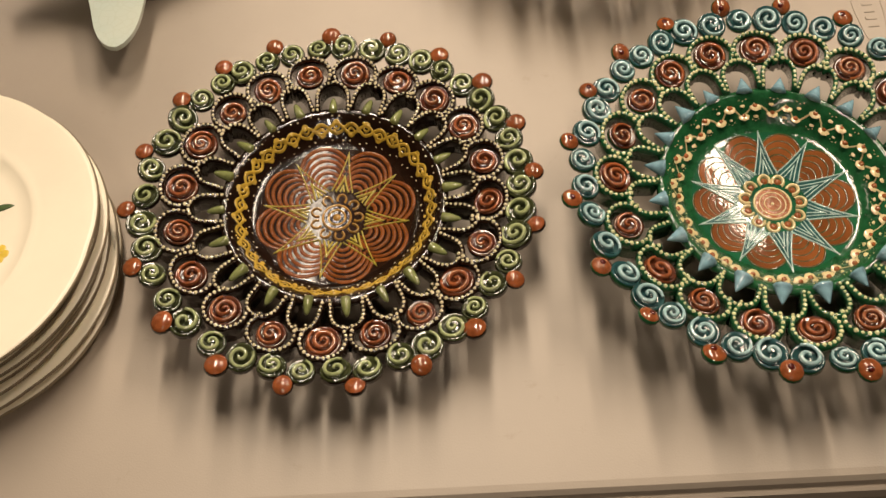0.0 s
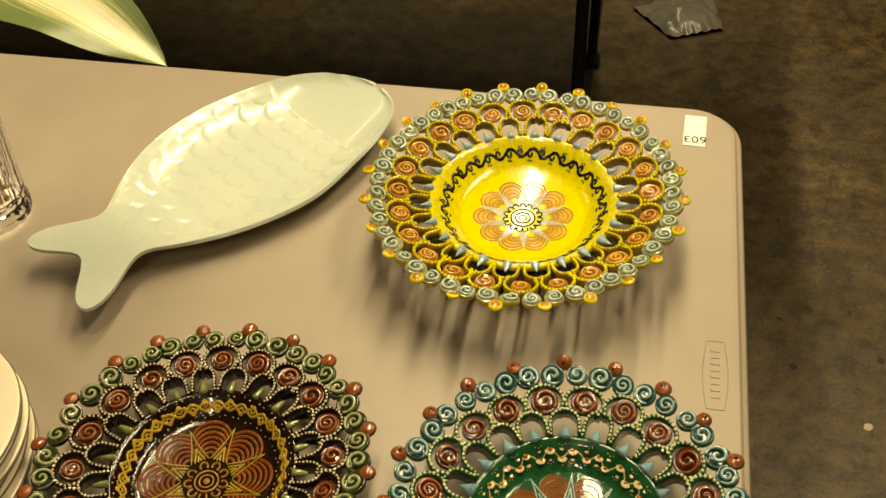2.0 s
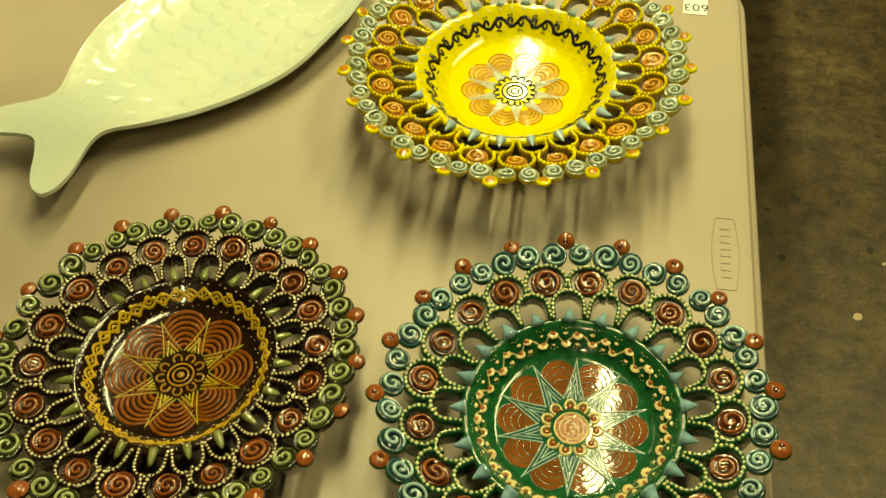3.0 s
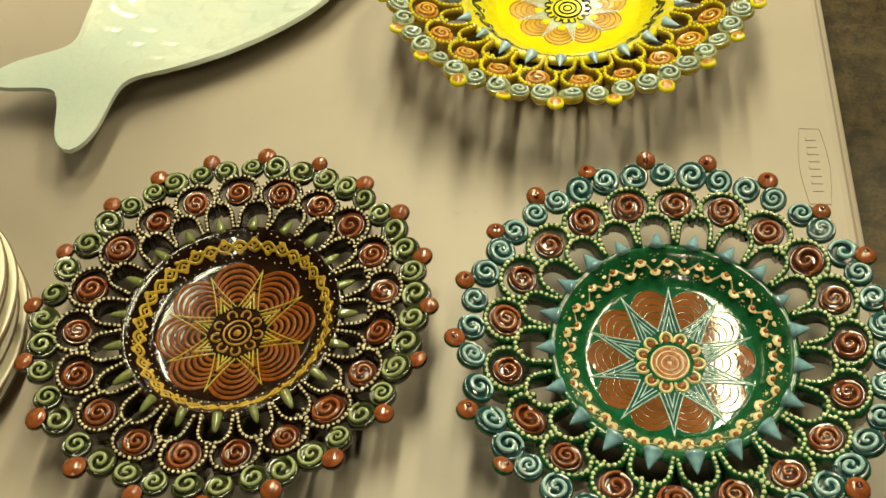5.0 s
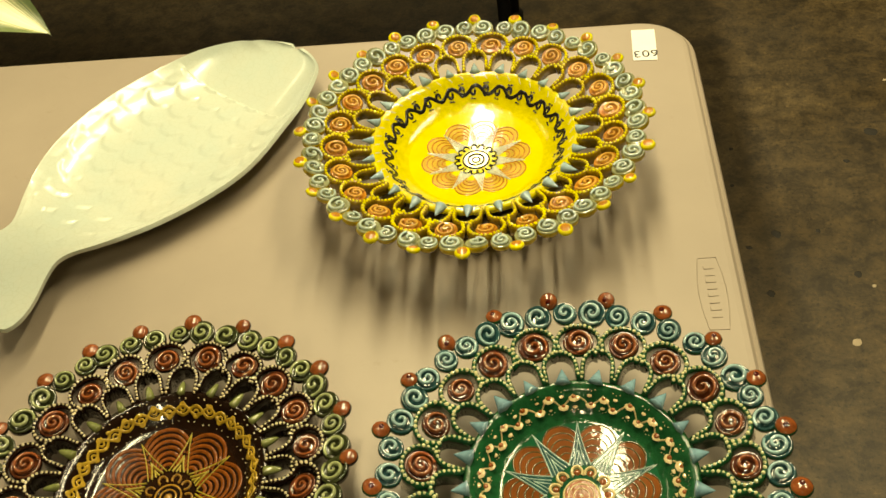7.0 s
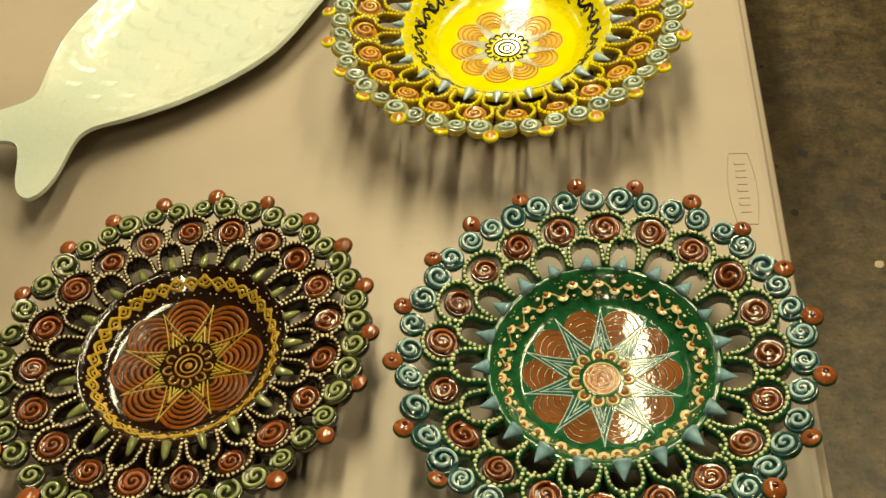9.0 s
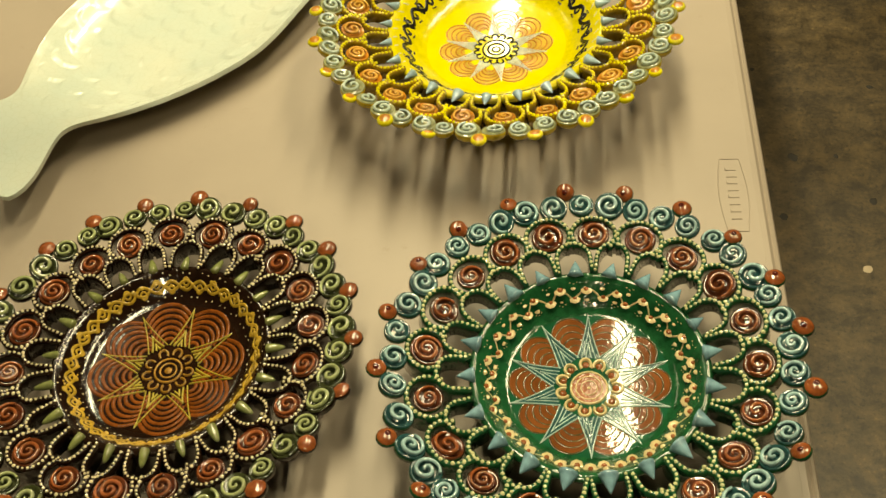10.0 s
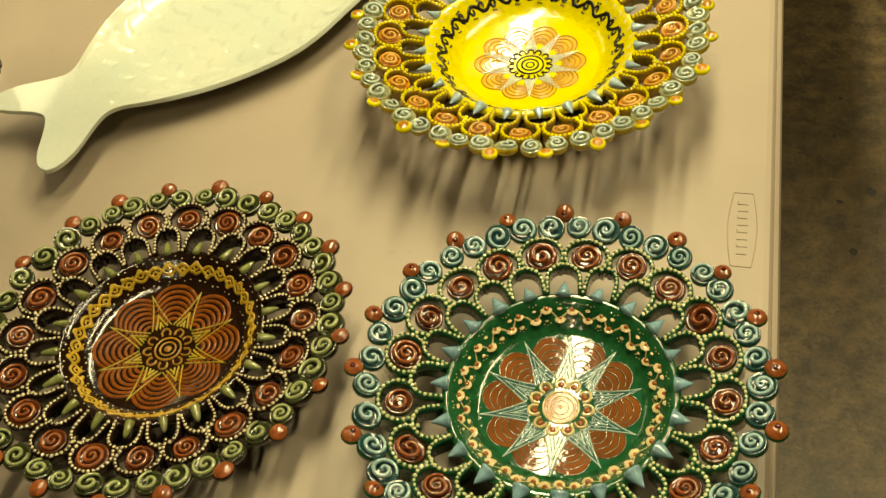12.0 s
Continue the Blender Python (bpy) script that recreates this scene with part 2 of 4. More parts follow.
def lathe(bm, profile, steps=64, mat=0, wobble=None):
    """Turns (radius, height) pairs round z. A closed radius of 0 becomes one vertex."""
    rings = []
    for r, z in profile:
        if r < 1e-6:
            rings.append([bm.verts.new((0, 0, z))])
            continue
        ring = []
        for i in range(steps):
            a = 2 * math.pi * i / steps
            rr = r * (wobble(a) if wobble else 1.0)
            ring.append(bm.verts.new((rr * math.cos(a), rr * math.sin(a), z)))
        rings.append(ring)
    for a, b in zip(rings, rings[1:]):
        for i in range(steps):
            j = (i + 1) % steps
            if len(a) == 1:
                f = bm.faces.new((a[0], b[i], b[j]))
            elif len(b) == 1:
                f = bm.faces.new((a[j], a[i], b[0]))
            else:
                f = bm.faces.new((a[j], a[i], b[i], b[j]))
            f.material_index = mat
    return rings


def box(bm, x0, x1, y0, y1, z0, z1, mat=0, bevel=0.0):
    geo = bmesh.ops.create_cube(bm, size=1.0, matrix=Matrix.LocRotScale(((x0 + x1) / 2, (y0 + y1) / 2, (z0 + z1) / 2), None, (x1 - x0, y1 - y0, z1 - z0)))
    faces = {f for v in geo["verts"] for f in v.link_faces}
    for f in faces:
        f.material_index = mat
    if bevel > 0:
        edges = list({e for v in geo["verts"] for e in v.link_edges})
        bmesh.ops.bevel(bm, geom=edges, offset=bevel, segments=2, affect="EDGES", profile=0.5)


def tube(bm, pts, radius, sides=6, mat=0, closed=False, taper=None):
    """A round cord along points; taper gives the share of the radius at each point."""
    pts = [Vector(p) for p in pts]
    n = len(pts)
    rings = []
    for i, p in enumerate(pts):
        a = pts[(i - 1) % n] if closed or i > 0 else p
        b = pts[(i + 1) % n] if closed or i < n - 1 else p
        t = (b - a).normalized()
        side = t.cross(Vector((0, 0, 1)))
        if side.length < 1e-4:
            side = Vector((1, 0, 0))
        side.normalize()
        up = side.cross(t)
        r = radius * (taper[i] if taper else 1.0)
        rings.append([bm.verts.new(p + r * (math.cos(k) * side + math.sin(k) * up)) for k in (2 * math.pi * q / sides for q in range(sides))])
    pairs = list(zip(rings, rings[1:])) + ([(rings[-1], rings[0])] if closed else [])
    for a, b in pairs:
        for k in range(sides):
            j = (k + 1) % sides
            bm.faces.new((a[k], a[j], b[j], b[k])).material_index = mat
    if not closed:
        for ring in (rings[0], rings[-1]):
            bm.faces.new(ring).material_index = mat


def dome(bm, x, y, z, r, h, mat=0, sides=8):
    """A small raised dot."""
    base = [bm.verts.new((x + r * math.cos(k), y + r * math.sin(k), z)) for k in (2 * math.pi * q / sides for q in range(sides))]
    mid = [bm.verts.new((x + 0.72 * r * math.cos(k), y + 0.72 * r * math.sin(k), z + 0.72 * h)) for k in (2 * math.pi * q / sides for q in range(sides))]
    top = bm.verts.new((x, y, z + h))
    for k in range(sides):
        j = (k + 1) % sides
        bm.faces.new((base[k], base[j], mid[j], mid[k])).material_index = mat
        bm.faces.new((mid[k], mid[j], top)).material_index = mat


# ---- the hall ----
def hall():
    bm = bmesh.new()
    box(bm, -9, 9, -8, 10, -0.2, 0.0)
    tagged(new("floor", to_mesh("floor", bm, FLOOR, False)), "worn brown-grey concrete floor with stains and chips", "floor", kind="structure")
    for name, b in (("wall_west", (-9.2, -9, -8, 10)), ("wall_east", (9, 9.2, -8, 10)), ("wall_south", (-9.2, 9.2, -8.2, -8)), ("wall_north", (-9.2, 9.2, 10, 10.2))):
        bm = bmesh.new()
        box(bm, *b, 0, 3.2)
        tagged(new(name, to_mesh(name, bm, WALL, False)), "plain painted hall wall", "wall", kind="structure")
    bm = bmesh.new()
    box(bm, -9.2, 9.2, -8.2, 10.2, 3.2, 3.3)
    tagged(new("ceiling", to_mesh("ceiling", bm, CEILING, False)), "plain hall ceiling", "ceiling", kind="structure")
    bm = bmesh.new()
    box(bm, -0.221, -0.201, 1.0, 3.6, 0.0, 0.005, bevel=0.001)
    tagged(new("floor_strip", to_mesh("floor_strip", bm, RUBBER, False)), "black rubber strip lying on the concrete floor", "floor strip")


hall()


def rounded_slab(bm, x0, x1, y0, y1, radius, levels):
    """A table top: rounded corners, and (inset, height) levels from the underside up over the lip."""
    rings = []
    for inset, z in levels:
        r = max(radius - inset, 0.004)
        ring = []
        for cx, cy, a0 in ((x1 - inset - r, y1 - inset - r, 0), (x0 + inset + r, y1 - inset - r, 90), (x0 + inset + r, y0 + inset + r, 180), (x1 - inset - r, y0 + inset + r, 270)):
            for k in range(11):
                a = radians(a0 + 9 * k)
                ring.append(bm.verts.new((cx + r * math.cos(a), cy + r * math.sin(a), z)))
        rings.append(ring)
    n = len(rings[0])
    for a, b in zip(rings, rings[1:]):
        for i in range(n):
            j = (i + 1) % n
            bm.faces.new((a[i], a[j], b[j], b[i]))
    bm.faces.new(rings[-1])
    bm.faces.new(list(reversed(rings[0])))


TOP = 0.74


def folding_table(x0, x1, y0, y1, label, mat, logo):
    t = thing("folding_table", label, "table")
    bm = bmesh.new()
    rounded_slab(bm, x0, x1, y0, y1, 0.055, [(0.012, TOP - 0.045), (0.002, TOP - 0.040), (0.0, TOP - 0.030), (0.0, TOP - 0.012), (0.002, TOP - 0.007), (0.004, TOP - 0.006), (0.0055, TOP - 0.007),
                                               (0.0065, TOP - 0.003), (0.009, TOP - 0.0006), (0.013, TOP)])
    part("tabletop", bm, mat, t, smooth=False)
    for x in (x0 + 0.28, x1 - 0.28):
        bm = bmesh.new()
        w = 0.28
        ym = (y0 + y1) / 2
        pts = [(x, ym - w, 0.006), (x, ym - w, 0.62), (x, ym - w + 0.05, TOP - 0.06), (x, ym + w - 0.05, TOP - 0.06), (x, ym + w, 0.62), (x, ym + w, 0.006)]
        tube(bm, pts, 0.0145 if logo else 0.0110, 10)
        part("leg_frame", bm, STEEL if logo else BLACK_STEEL, t, "grey steel tube leg frame" if logo else "black steel tube leg frame")
        for s in (-1, 1):
            bm = bmesh.new()
            lathe(bm, [(0, 0), (0.019, 0), (0.019, 0.03), (0.0155, 0.034), (0, 0.034)], 16)
            part("foot_cap", bm, RUBBER, t, "black rubber foot cap", pose(x, ym + s * w, 0))
    if logo:
        bm = bmesh.new()
        cx, y_a, y_b = -0.0258, 0.3640, 0.4395
        side = lambda s: [(cx + s * (0.0072 + 0.0034 * math.sin(math.pi * k / 10)), y_a + (y_b - y_a) * k / 10, TOP + 0.0002) for k in range(11)]
        tube(bm, side(-1) + side(1)[::-1], 0.0004, 6, closed=True)
        for k in range(8):
            y = y_a + 0.012 + 0.0073 * k
            tube(bm, [(cx - 0.0038, y, TOP + 0.0001), (cx + 0.0038, y + 0.0003, TOP)], 0.0004, 6)
            if k % 2:
                tube(bm, [(cx - 0.0038, y, TOP + 0.0001), (cx - 0.0038, y + 0.003, TOP + 0.0001)], 0.0004, 6)
        part("embossed_mark", bm, mat, t, "moulded barrel-shaped maker's mark")
    return t


folding_table(-1.827, 0.003, 0.030, 0.7895, "grey-beige moulded plastic folding table with rounded corners", TABLE_TOP, True)
# Added table, its top out of view, that shades the floor behind.
folding_table(-2.368, 0.072, 1.18, 2.20, "brown-grey plastic folding table added behind the display table to shade the floor", TABLE_DARK, False)


# ---- openwork ceramic plates ----
def spiral_puck(r, h, ridge, turns, core, line, hand=1, body=None):
    """A coiled clay scroll: a low puck with a raised spiral."""
    bm = bmesh.new()
    lathe(bm, [(0, -0.75 * h), (0.84 * r, -0.75 * h), (r, -0.4 * h), (0.98 * r, 0.1 * h), (0.88 * r, 0.30 * h), (0.74 * r, -0.10 * h), (0.4 * r, -0.16 * h), (0, 0.1 * h)], 20)
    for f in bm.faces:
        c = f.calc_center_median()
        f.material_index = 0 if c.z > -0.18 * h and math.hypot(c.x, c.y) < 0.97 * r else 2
    pts, tap = [], []
    n = int(16 * turns)
    for i in range(n + 1):
        f = i / n
        a = hand * 2 * math.pi * turns * f
        rr = r * (0.84 - 0.78 * f)
        pts.append((rr * math.cos(a), rr * math.sin(a), 0.34 * h + 0.14 * h * f))
        tap.append(0.75 + 0.35 * math.sin(math.pi * min(1, f * 1.1)))
    tube(bm, pts, ridge, 6, 1, taper=tap)
    return to_mesh("scroll", bm, [core, line, body or core])


def arch_mesh(half, y_foot, y_mid, y_top, band, high, dot, gap, body, dots, spread=0.85):
    """A horseshoe strap that stands open towards -y, its top set with slip dots."""
    path = [(-half * spread, y_foot), (-half * (0.5 * spread + 0.48), (y_foot + y_mid) / 2)]
    for k in range(0, 13):
        a = math.pi * (1 - k / 12)
        path.append((half * math.cos(a), y_mid + (y_top - y_mid) * math.sin(a) ** 0.9))
    path += [(half * (0.5 * spread + 0.48), (y_foot + y_mid) / 2), (half * spread, y_foot)]
    bm = bmesh.new()
    rings = []
    for i, p in enumerate(path):
        a, b = Vector(path[max(i - 1, 0)]), Vector(path[min(i + 1, len(path) - 1)])
        t = (b - a).normalized()
        s = Vector((-t.y, t.x))
        c = Vector(p)
        cross = [(-0.5, -high), (-0.5, 0.0), (-0.3, 0.002), (0.3, 0.002), (0.5, 0.0), (0.5, -high)]
        rings.append([bm.verts.new((*(c + s * band * u), v)) for u, v in cross])
    for a, b in zip(rings, rings[1:]):
        for k in range(6):
            j = (k + 1) % 6
            bm.faces.new((a[j], a[k], b[k], b[j]))
    bm.faces.new(rings[0])
    bm.faces.new(list(reversed(rings[-1])))
    run, left = 0.0, gap * 0.5
    for (xa, ya), (xb, yb) in zip(path, path[1:]):
        step = math.hypot(xb - xa, yb - ya)
        while left <= step:
            f = left / step
            dome(bm, xa + (xb - xa) * f, ya + (yb - ya) * f, 0.0017, dot * random.uniform(0.78, 1.2), dot * random.uniform(0.8, 1.1), 1)
            left += gap * (0.9 + 0.2 * random.random())
        left -= step
    return to_mesh("arch", bm, [body, dots])


def ball_mesh(r, body, face=None, pip=None, cut=0.35, flat=0.75):
    bm = bmesh.new()
    prof = [(0, -flat * r)] + [(r * math.cos(a), flat * r * math.sin(a)) for a in (radians(d) for d in (-60, -30, 0, 25, 50, 70))] + [(0, (flat + 0.03) * r)]
    lathe(bm, prof, 14)
    mats = [body]
    if face:
        for f in bm.faces:
            c = f.calc_center_median()
            if c.z > cut * r:
                f.material_index = 1
        mats.append(face)
    if pip:
        dome(bm, 0.1 * r, -0.12 * r, (flat + 0.01) * r, 0.27 * r, 0.12 * r, 2)
        mats.append(pip)
    return to_mesh("bead", bm, mats)


def drop_mesh(long, wide, mat, sharp):
    """A clay drop that points outwards along +y."""
    bm = bmesh.new()
    prof = []
    for k in range(9):
        f = k / 8
        w = wide * ((1 - f) ** 0.9 if sharp else math.sqrt(max(0.0, 1 - (1.25 * f - 0.25) ** 2)) * (1 - 0.25 * f))
        prof.append((max(w, 0.0), long * f))
    prof[-1] = (0, long)
    lathe(bm, [(0, -0.001)] + prof, 10)
    bmesh.ops.rotate(bm, verts=bm.verts, cent=(0, 0, 0), matrix=Matrix.Rotation(radians(-90), 3, "X"))
    bmesh.ops.scale(bm, verts=bm.verts, vec=(1, 1, 0.8))
    return to_mesh("drop", bm, mat)


class Bowl:
    """The turned middle of a plate; height() is its inner surface."""

    def __init__(self, r_flat, r_lip, z_flat, z_lip):
        self.rf, self.rl, self.zf, self.zl = r_flat, r_lip, z_flat, z_lip

    def height(self, r):
        f = min(max((r - self.rf) / (self.rl - self.rf), 0.0), 1.0)
        return self.zf + (self.zl - self.zf) * (0.45 * f * f + 0.55 * f * f * (3 - 2 * f)) + 0.0056 * (min(r, self.rf) / self.rf) ** 2 - 0.0013

    def mesh(self, floor_mat, body_mat):
        bm = bmesh.new()
        inner = [(self.rl * k / 22, self.height(self.rl * k / 22)) for k in range(23)]
        z = self.height(self.rl)
        outer = [(self.rl + 0.002, z + 0.0005), (self.rl + 0.0042, z - 0.0006), (self.rl + 0.005, z - 0.003), (self.rl + 0.001, z - 0.008), (self.rf + 0.006, max(self.zf - 0.003, 0.004)),
                 (self.rf * 0.86, 0.0), (self.rf * 0.78, 0.0), (self.rf * 0.72, 0.003), (0, 0.003)]
        lathe(bm, inner + outer, 72)
        for f in bm.faces:
            c = f.calc_center_median()
            f.material_index = 0 if math.hypot(c.x, c.y) < self.rf * 1.01 and c.z > self.height(math.hypot(c.x, c.y)) - 0.0015 else 1
        bmesh.ops.recalc_face_normals(bm, faces=bm.faces)
        return to_mesh("bowl", bm, [floor_mat, body_mat])

    def trail(self, bm, pts, width, mat=0, high=0.42, closed=False):
        """A raised slip line over the bowl's inside; pts are x, y."""
        n = len(pts)
        if n < 2:
            return
        rows = []
        for i, (x, y) in enumerate(pts):
            a = pts[(i - 1) % n] if closed or i else pts[i]
            b = pts[(i + 1) % n] if closed or i < n - 1 else pts[i]
            dx, dy = b[0] - a[0], b[1] - a[1]
            d = math.hypot(dx, dy) or 1.0
            sx, sy = -dy / d * width / 2, dx / d * width / 2
            row = []
            for u, v in ((-1, -0.3), (-0.62, 0.75), (0, 1.0), (0.62, 0.75), (1, -0.3)):
                px, py = x + sx * u, y + sy * u
                row.append(bm.verts.new((px, py, self.height(math.hypot(px, py)) + 0.00012 + v * width * high)))
            rows.append(row)
        for a, b in list(zip(rows, rows[1:])) + ([(rows[-1], rows[0])] if closed else []):
            for k in range(4):
                bm.faces.new((a[k], a[k + 1], b[k + 1], b[k])).material_index = mat

    def spot(self, bm, x, y, r, mat=0, high=0.6):
        dome(bm, x, y, self.height(math.hypot(x, y)) - 0.0001, r, r * high, mat)

    def ring(self, bm, cx, cy, r, width, mat=0, n=28, high=0.42):
        self.trail(bm, [(cx + r * math.cos(2 * math.pi * k / n), cy + r * math.sin(2 * math.pi * k / n)) for k in range(n)], width, mat, high, True)

    def fill(self, bm, cx, cy, r, mat=0, lift=0.00012, clip=None):
        """A painted patch; clip(x, y) keeps it inside its wedge."""
        n = 30
        ring = []
        for k in range(n):
            x, y = cx + r * math.cos(2 * math.pi * k / n), cy + r * math.sin(2 * math.pi * k / n)
            if clip:
                x, y = clip(x, y)
            ring.append((x, y))
        mid = bm.verts.new((cx, cy, self.height(math.hypot(cx, cy)) + lift))
        halfway = [bm.verts.new(((x + cx) / 2, (y + cy) / 2, self.height(math.hypot((x + cx) / 2, (y + cy) / 2)) + lift)) for x, y in ring]
        edge = [bm.verts.new((x, y, self.height(math.hypot(x, y)) + lift)) for x, y in ring]
        for k in range(n):
            j = (k + 1) % n
            bm.faces.new((mid, halfway[k], halfway[j])).material_index = mat
            bm.faces.new((halfway[k], edge[k], edge[j], halfway[j])).material_index = mat


def polar(r, a):
    return r * math.cos(a), r * math.sin(a)


def wedge_clip(a0, half):
    def clip(x, y):
        r, a = math.hypot(x, y), math.atan2(y, x)
        d = (a - a0 + math.pi) % (2 * math.pi) - math.pi
        return polar(r, a0 + max(-half, min(half, d)))
    return clip


def petal(bowl, n, r_out, r_in, rings, width, line, high=0.22, patch=None):
    """One petal of nested arcs round +x, cut off at its wedge; patch: the radius and glaze of what lies under them. Returns its mesh and its lines."""
    half = math.pi / n
    lines = []
    for j in range(rings):
        f = j / rings
        apex = r_out - (r_out - r_in) * f * 0.92
        rho = r_out * math.tan(half) * 0.76 * (1 - 0.84 * f)
        c = apex - rho
        run = []
        for k in range(-14, 15):
            a = radians(8 * k)
            x, y = c + rho * math.cos(a), rho * math.sin(a)
            d = math.atan2(y, x)
            if abs(d) < half * 0.97 and x > 0:
                run.append(polar(math.hypot(x, y), d + 0.004 * math.sin(5 * a + j)))
        bm = bmesh.new()
        bowl.trail(bm, run, width * (0.85 + 0.3 * random.random()), 0, high)
        lines.append(("petal_line", to_mesh("petal_line", bm, line), 0))
    if not patch:
        return lines[0][1], lines[1:]
    bm = bmesh.new()
    bowl.fill(bm, r_out - patch[0] * 1.04, 0, patch[0], 0, 0.00012, wedge_clip(0, half * 0.98))
    return to_mesh("petal", bm, patch[1]), lines


def star_point(bowl, base, half_w, wash, lines):
    """One point of the star round +x: a washed wedge under nested slip lines, each with its tip, its share of the width, its thickness and glaze."""
    tip = lines[0][0]
    bm = bmesh.new()
    side = [(tip + (base - tip) * k / 8, 0.96 * half_w * (k / 8) ** 1.4) for k in range(1, 9)]
    verts = [[bm.verts.new((x, sgn * y, bowl.height(math.hypot(x, y)) + 0.0003)) for x, y in side] for sgn in (1, 0, -1)]
    for p, q in zip(verts, verts[1:]):
        for k in range(7):
            bm.faces.new((p[k], q[k], q[k + 1], p[k + 1]))
    kids = []
    for r_tip, share, width, glazed in lines:
        up = [(r_tip + (base - r_tip) * k / 8, half_w * share * (k / 8) ** 1.4) for k in range(8, -1, -1)]
        one = bmesh.new()
        bowl.trail(one, up + [(x, -y) for x, y in up[-2::-1]], width, 0, 0.75)
        kids.append(("star_line", to_mesh("star_line", one, glazed), 0))
    return to_mesh("star_point", bm, wash), kids


def rosette(bowl, ground, rings, curls, label):
    """The middle: a washed disc with slip rings (radius, thickness, glaze), and a wreath of open curls (count, radius, size, thickness, glaze, heart glaze)."""
    bm = bmesh.new()
    bowl.fill(bm, 0, 0, ground[0], 0, 0.0004)
    kids = []
    for r, w, glazed in rings:
        one = bmesh.new()
        if r:
            bowl.ring(one, 0, 0, r, w, 0, 32, 0.55)
        else:
            bowl.spot(one, 0, 0, w, 0, 0.5)
        kids.append(("slip_ring" if r else "slip_dot", to_mesh("slip_ring", one, glazed), 0))
    count, r, size, w, glazed, heart = curls
    one = bmesh.new()
    bowl.trail(one, [(r + size * math.cos(q), 0.88 * size * math.sin(q)) for q in (radians(15 * j) for j in range(-9, 10))], w, 0, 0.6)
    curl = to_mesh("slip_curl", one, glazed)
    if heart:
        one = bmesh.new()
        bowl.spot(one, r, 0, size * 0.62, 0, 0.45)
        dot = to_mesh("curl_heart", one, heart)
    for k in range(count):
        a = 2 * math.pi * k / count + random.uniform(-0.05, 0.05)
        kids.append(("slip_curl", curl, a))
        if heart:
            kids.append(("curl_heart", dot, a))
    return [("rosette", to_mesh("rosette", bm, ground[1]), 0, label, kids)]


def spread(name, made, count, a_first, label):
    """Copies round the middle: one mesh and its lines, an object for each."""
    return [(name, made[0], a_first + 2 * math.pi * k / count + random.uniform(-0.02, 0.02), label, made[1]) for k in range(count)]


def openwork_plate(label, place, tilt, oval, n, anchors, dims, bowl, pieces, paint):
    """place: middle on the table; tilt: its rise to x and y, in degrees; oval: hand-thrown stretch; anchors: (bead, degrees) pairs round the rim; dims: bead ring radius and height."""
    root = thing("openwork_plate", label, "plate", pose(*place, TOP + 0.0004 + 0.04 * radians(abs(tilt[0]) + abs(tilt[1])), tilt[1], -tilt[0], 0) @ Matrix.Diagonal((*oval, 1, 1)), group="openwork ceramic plates")
    R, z_rim = dims
    z_lip = bowl.height(bowl.rl)
    slope = math.atan2(z_rim - z_lip, R - bowl.rl)
    part("bowl", bowl.mesh(*pieces["bowl"]), None, root)
    for name, shape, turn, text, kids in paint(bowl):
        ob = part(name, shape, None, root, text, Matrix.Rotation(turn, 4, "Z"))
        if name in ("slip_dots", "border_ticks", "scrollwork"):
            tagged(ob, kind="stuff")
        for kid, mesh, angle in kids:
            part(kid, mesh, None, ob, m=Matrix.Rotation(angle, 4, "Z"))
    ks, degs = zip(*anchors)

    def at(step, r, lift=0.0, spin=0.0, grow=1.0, lean=0.0):
        a = math.radians(float(np.interp(step % n, ks, degs)))
        a = math.atan2(math.sin(a) / oval[1], math.cos(a) / oval[0])
        r2 = r + random.uniform(-0.0009, 0.0009)
        z = z_lip + (r2 - bowl.rl) * math.tan(slope) + lift + random.uniform(-0.0004, 0.0004)
        turn = Euler((slope + radians(lean), 0, 0)).to_matrix().to_4x4()
        return Matrix.Translation((r2 * math.cos(a), r2 * math.sin(a), z)) @ Matrix.Rotation(a - math.pi / 2, 4, "Z") @ turn @ Matrix.Rotation(radians(spin), 4, "Z") @ Matrix.Scale(grow, 4)

    jig = lambda k=0.05: 1 + random.uniform(-k, k)
    g = pieces
    for i in range(n):
        part("inner_arch", random.choice(g["inner_arch"]), None, root, m=at(i, 0 + g["r_inner"], 0.0, random.uniform(-3, 3), jig(0.04)))
        part("drop", g["drop"], None, root, m=at(i, bowl.rl + 0.001, 0.0005, random.uniform(-7, 7), jig(0.12), -7))
        part("outer_arch", random.choice(g["outer_arch"]), None, root, m=at(i + 0.5, g["r_outer"], 0.0005, random.uniform(-3, 3), jig(0.04)))
        part("copper_scroll", random.choice(g["coil"]), None, root, m=at(i + 0.5, g["r_coil"], -0.0008, random.uniform(-40, 40) - 60, jig(0.10), random.uniform(-11, 11)))
        for s, key in ((-0.26, "scroll_a"), (0.26, "scroll_b")):
            part("scroll", random.choice(g[key]), None, root, m=at(i + 0.5 + s + random.uniform(-0.03, 0.03), g["r_scroll"], 0.0005, random.uniform(-50, 50) - 90, jig(0.11), random.uniform(-9, 13)))
        part("bead", g["bead"], None, root, m=at(i, R, 0.0004, random.uniform(0, 360), jig(0.10), random.uniform(-16, 16)))
    return root


